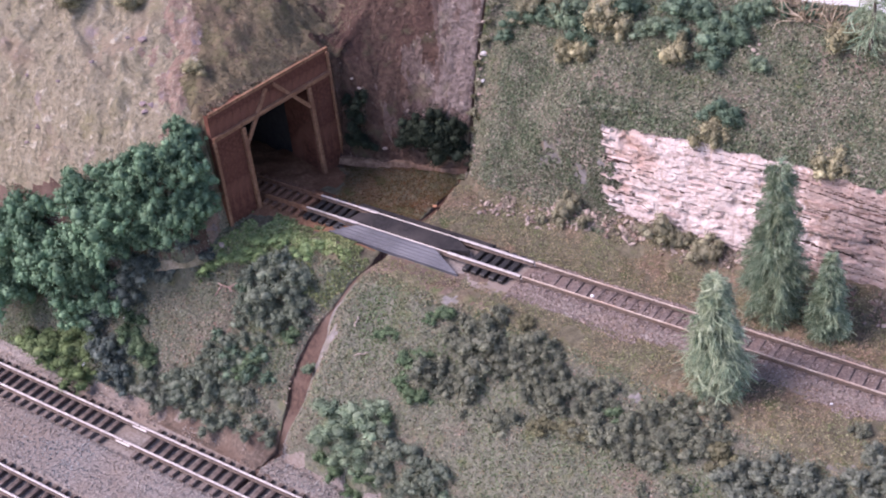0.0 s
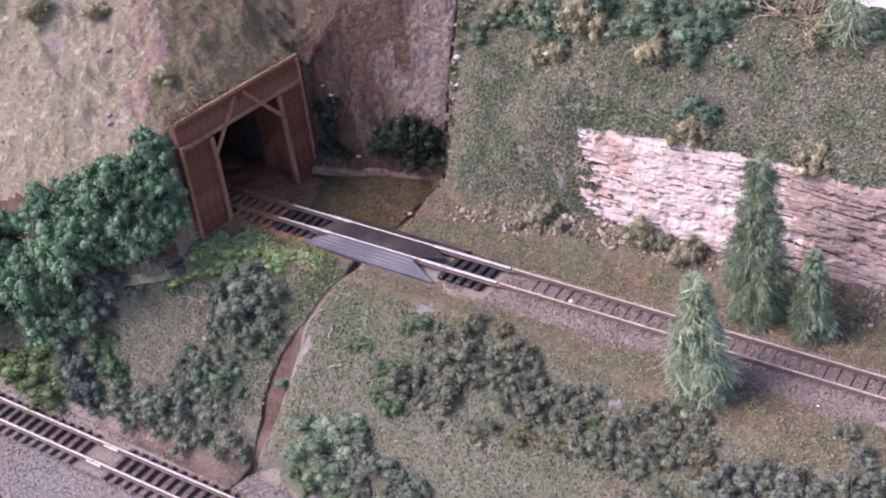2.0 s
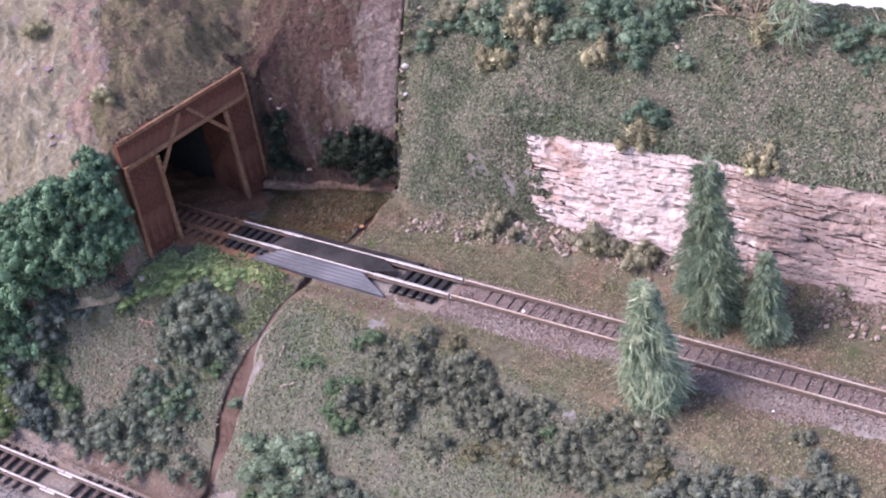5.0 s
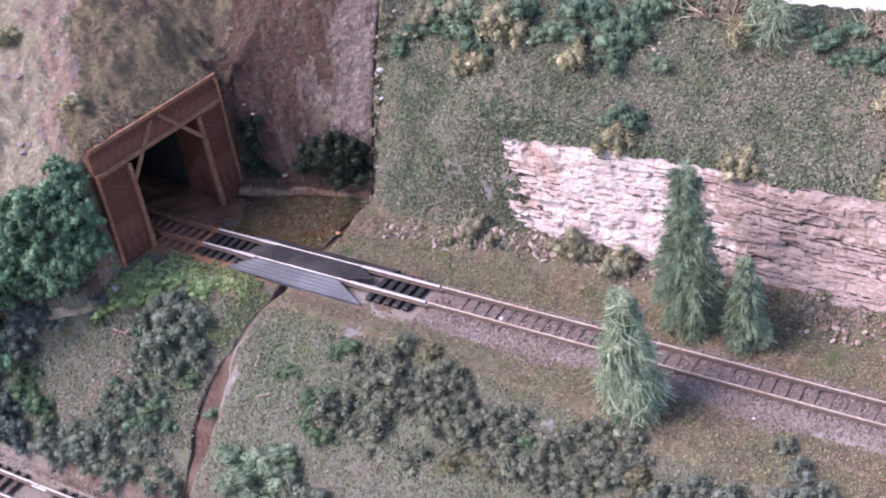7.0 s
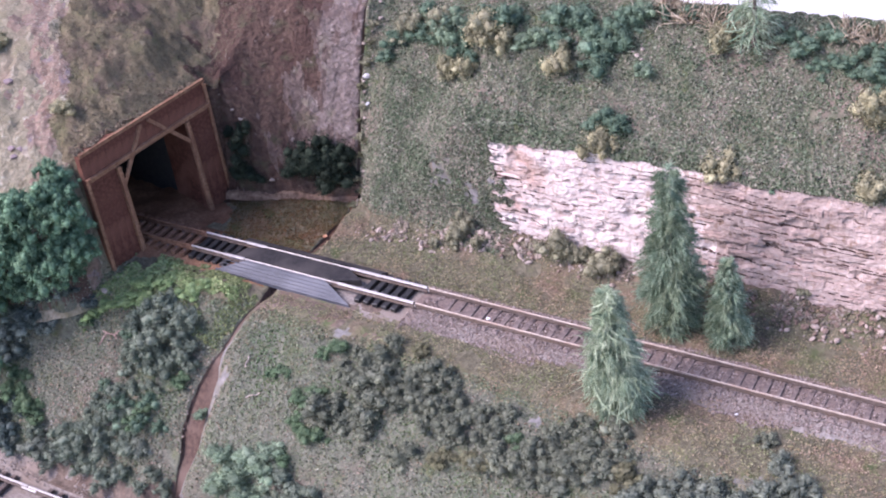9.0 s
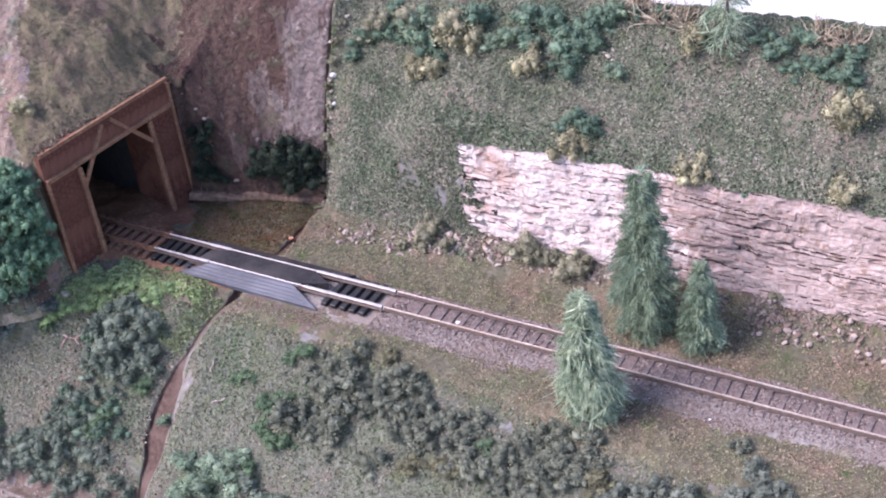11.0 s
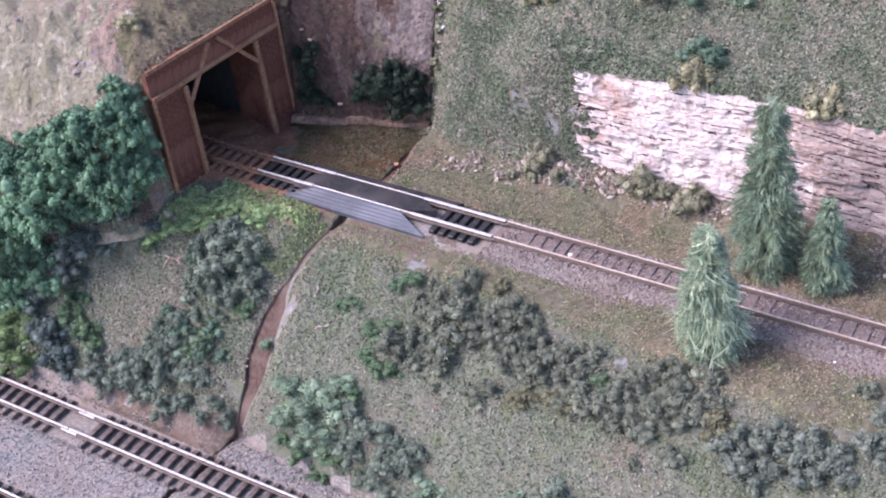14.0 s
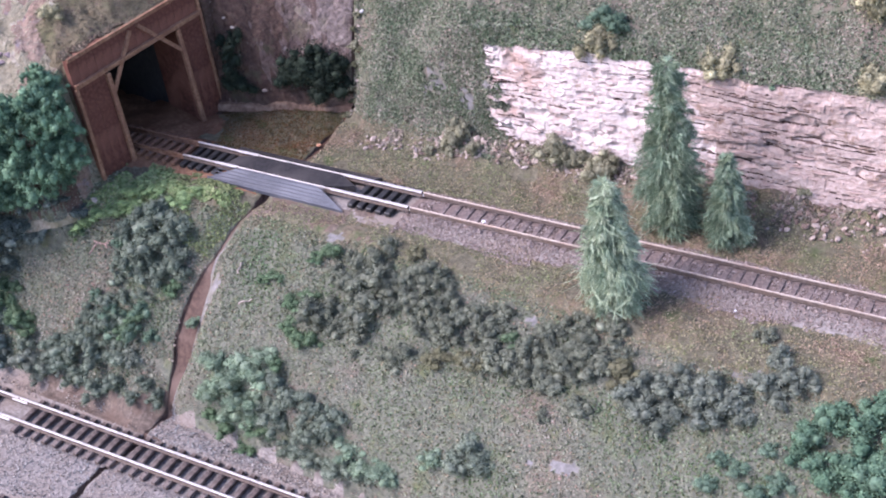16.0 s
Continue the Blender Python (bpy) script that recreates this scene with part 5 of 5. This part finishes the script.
_v, _f = flakes(_rg, np.stack([_px, _py, _pz], -1)[_k], _rg.uniform(0.2, 0.55, 1500)[_k])
thing("portal_top_turf", mesh_of("portal_top_turf", _v, _f, island("brown_ridge_turf", [(0.08, 0.06, 0.042), (0.14, 0.108, 0.076), (0.20, 0.165, 0.115), (0.13, 0.08, 0.06)], 1.2)), "brown turf spilling over the portal's top edge", "turf", kind="stuff")


# ---- loose stones ----
def stone_mesh(seed, mat):
    bm = bmesh.new()
    bmesh.ops.create_icosphere(bm, subdivisions=1, radius=1)
    rng = random.Random(seed)
    ax = [Vector((rng.gauss(0, 1), rng.gauss(0, 1), rng.gauss(0, 1))).normalized() for _ in range(7)]
    lim = [rng.uniform(0.42, 0.8) for _ in ax]
    for v in bm.verts:
        for a, l in zip(ax, lim):
            d = v.co.dot(a)
            if d > l:
                v.co -= a * (d - l)
        v.co.z *= 0.75
    return bm_mesh("stone", bm, mat)


MAT_STONE = two_scale("pale_rubble", (0.24, 0.19, 0.16), (0.46, 0.385, 0.34), 1.5, 7, (0.29, 0.215, 0.175), 0.95, 0.3)
MAT_STONE_WHITE = two_scale("white_plaster_lump", (0.34, 0.33, 0.34), (0.66, 0.65, 0.66), 1.0, 5, (0.38, 0.34, 0.32), 0.95, 0.5)
MAT_ORANGE = two_scale("orange_stone", (0.36, 0.15, 0.08), (0.56, 0.31, 0.20), 1.5, 9, None, 0.9, 0.2)
stone_variants = [stone_mesh(i, MAT_STONE) for i in range(7)]
MAT_STONE_BROWN = two_scale("brown_rubble", (0.13, 0.09, 0.072), (0.28, 0.205, 0.168), 1.5, 7, (0.18, 0.123, 0.098), 0.95, 0.3)
stone_brown = [stone_mesh(i + 9, MAT_STONE_BROWN) for i in range(5)]
rubble = thing("rubble", None, "pale broken stones along the cliff foot", "rubble")
rs = random.Random(21)
for i in range(298):
    if i < 90:
        x, y = rs.uniform(-46, 8), rs.uniform(-5.5, 4.5) + 32.5
        y += 0.10 * (x + 20)
    else:
        x, y = 2 + 148 * rs.random() ** 1.25, 36.5 + rs.gauss(0, 1) * 2.6 - 3.0 * rs.random()
    r = 0.6 + 1.0 * rs.random() ** 2.2
    piece("stone", rs.choice(stone_brown if x > 86 or rs.random() < 0.25 else stone_variants), rubble, at=(x, y, float(surface(x, y)) + 0.25 * r), rot=(rs.uniform(-0.8, 0.8), rs.uniform(-0.8, 0.8), rs.uniform(0, 6.28)), scale=(r * rs.uniform(0.8, 1.3), r * rs.uniform(0.7, 1.2), r * rs.uniform(0.7, 1.1)))
heap = thing("rubble", None, "heap of tan and brown broken stones under the cliff", "rubble")
for i in range(210):
    x = rs.uniform(110, 166)
    y = rs.uniform(28, 41) - 2.5 * (x > 140) * rs.random()
    if rs.random() > 0.25 + 0.75 * float(fbm(x, y, 7, 2, 155) > -0.15):
        continue
    r = 0.5 + 0.9 * rs.random() ** 2
    piece("stone", rs.choice(stone_brown if rs.random() < 0.75 else stone_variants), heap, at=(x, y, float(surface(x, y)) + r * rs.uniform(0.1, 0.9)), rot=(rs.uniform(-0.8, 0.8), rs.uniform(-0.8, 0.8), rs.uniform(0, 6.28)), scale=(r * rs.uniform(0.8, 1.35), r * rs.uniform(0.7, 1.2), r * rs.uniform(0.7, 1.1)))
edge_crumbs = thing("edge_crumbs", None, "white plaster crumbs along the module's broken edge", "rubble")
for i in range(44):
    y = rs.uniform(42, 86)
    x = float(joint_x(y)) + 0.8 + abs(rs.gauss(0, 2.2))
    r = 0.35 + 0.8 * rs.random() ** 2
    piece("stone", rs.choice(stone_variants), edge_crumbs, at=(x, y, float(surface(x, y)) + 0.7), rot=(0, 0, rs.uniform(0, 6)), scale=(r, r, r * 0.8))

for i in range(12):
    y = rs.uniform(-62, -46)
    x = float(joint_x(y) - gap_wide(y)) - abs(rs.gauss(0, 0.9))
    r = rs.uniform(0.25, 0.55)
    piece("stone", rs.choice(stone_variants), edge_crumbs, at=(x, y, float(surface(x, y)) + 0.2), rot=(0, 0, rs.uniform(0, 6)), scale=(r, r, r * 0.8))
scatter("rubble_gravel", island("rubble_gravel", [(0.11, 0.09, 0.07), (0.20, 0.16, 0.13), (0.30, 0.25, 0.21), (0.13, 0.13, 0.075)], 0.9), 16000, (-40, 166), (28, 42), lambda x, y: bare(x, y, 6, 131, 0.0) & (y > 33 + 0.05 * np.clip(-x, 0, 60) - 3 * (x < 0)), (0.25, 0.85), "fine pinkish gravel along the cliff foot", "gravel", 13, 0.2)


def lone_stone(x, y, r, mat, label, high=0.7, dz=0.25):
    ob = thing("stone", stone_mesh(int(abs(x * 7 + y)), mat), label, "stone", at=(x, y, float(surface(x, y)) + dz * r), turn=x * 31)
    ob.scale = (r, r * 0.85, r * high)


MAT_PURPLE = two_scale("mauve_rock", (0.13, 0.10, 0.105), (0.27, 0.215, 0.225), 1.6, 8, (0.18, 0.13, 0.12), 0.95, 0.4)
_pr = random.Random(5)
for _x, _y in ((-147, -27), (-150, -25), (-145, -25), (-202, -43), (-198, -40), (-191, -30), (-210, -29), (-164, -12), (-168, -9), (-161, -8), (-178, -22)):
    lone_stone(_x + _pr.uniform(-1, 1), _y, _pr.uniform(1.2, 2.6), MAT_PURPLE, "mauve rock breaking through the tan hill", 0.6, -0.1)
lone_stone(-53, 21.5, 1.3, MAT_ORANGE, "small orange stone on the joint between the modules")
for _x, _y, _r in ((-57.6, 68, 1.9), (-57.0, 70.8, 1.3), (-55.4, 63.5, 1.4)):
    lone_stone(_x, _y, _r, MAT_STONE_WHITE, "white plaster crumb on the module's rear edge", 0.9, 0.3)
lone_stone(28.2, -1.6, 0.95, MAT_WHITE, "white pebble lying between the rails")
for _x, _y, _r in ((51, 72, 1.3), (53, 71, 0.9), (49, 73, 0.8), (52, 74, 1.0)):
    lone_stone(_x, _y, _r, MAT_STONE, "pale plaster crumb on the hillside turf", 0.7, 0.4)
lone_stone(115.8, -12, 0.6, MAT_WHITE, "tiny white pebble beside the track")
lone_stone(-150.5, -58.6, 2.0, MAT_STONE_WHITE, "white plaster lump among the bushes", 0.9)
lone_stone(-165, -73.6, 1.4, MAT_WHITE, "small white stone beside the lower track")
for _x, _y, _r in ((-88.7, 38.4, 2.0), (-98.2, 39.3, 1.5), (-106.6, 39.6, 1.4), (-101, 39.0, 1.0), (-92.5, 37.4, 1.1), (-72, 46.2, 1.3)):
    lone_stone(_x, _y, _r, MAT_STONE, "bare tan plaster lump on the shaded wall", 0.6, 0)
lone_stone(-116, -32, 2.2, MAT_STONE, "tan stone at the portal's foot", 0.6)

# ledge along the rear wall
_lx = np.arange(-107, -55, 0.8)
_lv, _lf = [], []
for i, x in enumerate(_lx):
    y0 = float(wall_foot(x)) + 0.5 * float(fbm(x, 0, 7, 3, 101))
    top = -2.0 + 1.1 * float(fbm(x, 5, 9, 3, 103))
    for dy, z in ((-2.6, -4.6), (-2.4 + 0.3 * float(fbm(x, 9, 3, 2, 105)), top - 1.0), (-1.9, top - 0.2), (0.2, top), (1.4, top + 1.6 + 1.2 * float(fbm(x, 3, 4, 2, 107))), (2.6, top + 3.0)):
        _lv.append((x, y0 + dy, z))
    if i:
        for j in range(5):
            a = (i - 1) * 6 + j
            _lf.append((a, a + 6, a + 7, a + 1))
thing("ledge", mesh_of("ledge", _lv, _lf, two_scale("bare_plaster_ledge", (0.11, 0.066, 0.046), (0.27, 0.18, 0.13), 1.4, 7, (0.10, 0.058, 0.042), 0.95, 0.3)), "crumbling tan plaster ledge along the wall foot", "ledge", kind="structure")


# the bank's broken top edge under the teal bushes
_bx = np.linspace(-163, -114, 60)
_by = np.interp(_bx, [-163, -158, -152, -139, -125, -116, -113], [-57, -53.5, -51.6, -48.2, -43.2, -34.5, -31]) + 0.5 * fbm(_bx, _bx * 0, 6, 3, 141)
_bz = np.interp(_bx, [-163, -158, -152, -139, -125, -116, -113], [-25, -19.5, -16, -13.2, -9.9, -9.2, -8.3]) + 0.4 * fbm(_bx, _bx * 0, 4, 3, 143)
_sv, _sf = [], []
for i in range(60):
    w = 0.55 + 0.25 * float(fbm(_bx[i], 3, 5, 3, 145))
    for dy, dz in ((-w - 1.6, -3.4), (-w, -0.5), (-w * 0.6, 0.1), (w * 0.5, 0.2), (w * 0.8, -0.6), (w, -5.0)):
        _sv.append((_bx[i] - 0.3 * dy, _by[i] + dy, _bz[i] + dz))
    if i:
        _sf += [((i - 1) * 6 + j, i * 6 + j, i * 6 + j + 1, (i - 1) * 6 + j + 1) for j in range(5)]
thing("bank_edge", mesh_of("bank_edge", _sv, _sf, two_scale("tan_plaster_lip", (0.15, 0.125, 0.085), (0.34, 0.29, 0.225), 1.2, 6, (0.13, 0.12, 0.07), 0.95, 0.4)), "broken tan plaster lip of the bank under the bushes", "ledge", kind="structure")


# ---- conifers ----
def conifer(name, x, y, high, wide, mats, label, seed, shape, branches=95, fibres=34, curl=0.5, lean=(0, 0)):
    """A bristly tree: wired branches, each with a spray of fibres; shape gives the reach from foot to tip."""
    rng = np.random.default_rng(seed)
    base = thing(name, None, label, "tree", "conifers", at=(x, y, float(surface(x, y)) - 0.5))
    zs = np.linspace(0, high * 0.97, 9)
    tr = np.stack([lean[0] * zs / high + 0.15 * np.sin(zs), lean[1] * zs / high + 0.15 * np.cos(zs * 0.8), zs], -1)[None]
    v, f = tubes(tr, np.linspace(0.9, 0.25, 9), 7)
    piece("trunk", mesh_of("trunk", v, f, MAT_TIE_BROWN, True), base, "thin brown trunk")
    at = np.linspace(0, 1, len(shape))
    h = np.clip((np.arange(branches) + rng.uniform(-1.5, 1.5, branches)) / branches, 0.02, 0.985)
    ang = np.arange(branches) * 2.4 + rng.normal(0, 0.5, branches)
    reach = wide * np.interp(h, at, shape) * rng.uniform(0.72, 1.12, branches)
    for k, mat in enumerate(mats):
        m = np.arange(branches) % len(mats) == k
        n = int(m.sum()) * fibres
        hb, ab, rb = (np.repeat(q[m], fibres) for q in (h, ang, reach))
        u = rng.uniform(0.02, 0.9, n) ** 0.8
        d = np.stack([np.cos(ab), np.sin(ab), np.full(n, -0.12)], -1)
        p0 = d * (rb * u)[:, None] + np.stack([lean[0] * hb, lean[1] * hb, hb * high + 0.06 * rb], -1)
        d = d + rng.normal(0, 0.7, (n, 3))
        d /= np.linalg.norm(d, axis=1, keepdims=True)
        ln = rb * (1.0 - u) * rng.uniform(0.45, 1.0, n) + 0.6
        bend = rng.normal(0, 0.30 * curl, (n, 3)) + [0, 0, -0.42 * curl]
        t = np.linspace(0, 1, 4)[None, :, None]
        path = p0[:, None] + (d * ln[:, None])[:, None] * t + (bend * ln[:, None])[:, None] * t ** 2
        path[..., 2] = np.maximum(path[..., 2], 1.0)
        v, f = tubes(path, 0.09 * np.linspace(1.1, 0.65, 4)[None], 3)
        piece("foliage", mesh_of("foliage", v, f, mat), base, "sprays of bristly fibre needles", kind="stuff")
    if curl > 0.8:
        n = 46
        hb, ab = rng.uniform(0.25, 0.98, n), rng.uniform(0, 6.283, n)
        rb = wide * np.interp(hb, at, shape)
        t = np.linspace(0, 1, 7)
        sw = ab[:, None] + rng.normal(0, 1.0, (n, 1)) * t[None] ** 1.5
        out = rb[:, None] * (0.35 + 0.85 * t[None])
        pz = hb[:, None] * high + rng.uniform(0.0, 0.25, (n, 1)) * rb[:, None] * t - rng.uniform(0.3, 1.0, (n, 1)) * rb[:, None] * t ** 2
        v, f = tubes(np.stack([out * np.cos(sw) + lean[0] * hb[:, None], out * np.sin(sw) + lean[1] * hb[:, None], np.maximum(pz, 0.3)], -1), 0.19, 4)
        piece("loose_fibre", mesh_of("loose_fibre", v, f, mats[0]), base, "long pale fibres curling out of the crown", kind="stuff")
    return base


NEEDLE_PALE = island("pale_green_fibre", [(0.14, 0.19, 0.11), (0.28, 0.34, 0.22), (0.46, 0.52, 0.37)], 2.0, 0.8)
NEEDLE_MID = island("green_fibre", [(0.10, 0.155, 0.10), (0.19, 0.26, 0.175), (0.32, 0.39, 0.275)], 2.0, 0.85)
NEEDLE_DARK = island("dark_green_fibre", [(0.075, 0.115, 0.07), (0.15, 0.195, 0.12), (0.25, 0.295, 0.195)], 2.0, 0.85)
conifer("conifer", 83.4, -22, 44, 11.0, [NEEDLE_PALE, NEEDLE_MID, NEEDLE_PALE], "pale frosted-green conifer in front of the track", 1, (0.62, 0.92, 0.98, 0.82, 0.60, 0.43, 0.32), 130, 76, 1.0, (-1.5, -1))
conifer("conifer", 83.9, 19.8, 58, 11.6, [NEEDLE_MID, NEEDLE_DARK], "tall dark green conifer before the white cliff", 2, (0.80, 0.92, 1.0, 0.95, 0.72, 0.62, 0.50, 0.34), 160, 84, 0.6, (-1, 0))
conifer("conifer", 102, 18.1, 32, 8.0, [NEEDLE_MID, NEEDLE_DARK, NEEDLE_MID], "short green conifer beside the track", 3, (0.80, 0.95, 0.85, 0.62, 0.45, 0.24), 95, 64, 0.8)
conifer("conifer", 88, 79.5, 34, 9.0, [NEEDLE_MID, NEEDLE_PALE], "green conifer on the hilltop", 4, (0.9, 1.0, 0.8, 0.6, 0.4, 0.2), 60, 20, 0.9)


# ---- dead shrubs and sticks ----
def dead_shrub(x, y, size, seed, n=46):
    rng = np.random.default_rng(seed)
    paths = []
    for i in range(n):
        p = np.array([rng.normal(0, 0.25) * size, rng.normal(0, 0.15) * size, 0.0])
        d = np.array([rng.normal(), rng.normal(), abs(rng.normal()) + 0.35])
        d /= np.linalg.norm(d)
        pts = [p]
        for j in range(4):
            d = d + rng.normal(0, 0.28, 3)
            d /= np.linalg.norm(d)
            p = p + d * size * 0.2
            pts.append(p)
        paths.append(pts)
    v, f = tubes(np.array(paths), 0.22 * np.linspace(1.3, 0.6, 5)[None], 4)
    thing("dead_shrub", mesh_of("dead_shrub", v, f, TWIG), "bare tan twiggy shrub on the hilltop", "shrub", "dead shrubs", at=(x, y, float(surface(x, y)) - 0.3))


TWIG = island("bare_twigs", [(0.16, 0.12, 0.08), (0.30, 0.24, 0.17), (0.42, 0.36, 0.27)], 1.5)
for i, (x, y, s) in enumerate([(64, 84, 11), (75, 83, 10), (56, 88, 8), (115, 85, 10), (124, 84, 9)]):
    dead_shrub(x, y, s, 50 + i)
v, f = tubes(np.array([[(0, 0, 0.6), (2.5, -1, 1.4), (4.6, -0.6, 1.2), (6.5, -2.0, 1.6)], [(2.5, -1, 1.4), (3.2, -2.6, 1.8), (3.4, -4.0, 1.4), (3.9, -5.2, 1.5)], [(4.6, -0.6, 1.2), (5.6, 0.6, 2.0), (6.6, 1.0, 2.4), (7.8, 2.0, 2.2)]]) * 1.5, 0.28, 6)
thing("stick", mesh_of("stick", v, f, two_scale("pink_twig", (0.26, 0.165, 0.14), (0.44, 0.31, 0.27), 1.5, 8, None, 0.8)), "forked pinkish twig lying on the bank", "stick", at=(-112, -41, float(surface(-110, -42))))

v, f = tubes(np.array([[(0, 0, 0.5), (1.2, 0.8, 1.3), (2.0, 2.2, 1.2), (1.4, 3.4, 0.7)], [(0.4, 0.2, 0.6), (-0.8, -0.9, 1.1), (-1.8, -1.2, 0.8), (-2.4, -2.4, 0.5)]]), 0.26, 5)
for x, y, z2 in ((-39.6, -45.3, 0), (-47.6, -37, 70), (-61, 69.5, 30)):
    thing("twig", mesh_of("twig", v, f, MAT_STONE), "curled pale twig lying on the turf", "twig", at=(x, y, float(surface(x, y)) - 0.1), turn=z2)

# ---- rail joiners ----
joiner_mesh = box_mesh("joiner", 7.5, 1.5, 1.0, MAT_RAIL_NEW, 0.2)
for x, y, z, t2 in ((0.5, 4.5, -1.55, 0), (0.5, -4.5, -1.55, 0), (-94, 4.5, -1.55, 0), (-94, -4.5, -1.55, 0)):
    thing("rail_joiner", joiner_mesh, "silver rail joiner clasping the rail ends", "rail joiner", "rail joiners", at=(x, y, z))
for y in (4.5, -4.5):
    thing("rail_joiner", joiner_mesh, "silver rail joiner clasping the rail ends", "rail joiner", "rail joiners", at=(-122.8, -89.84 + y, -62.3), turn=low_turn)
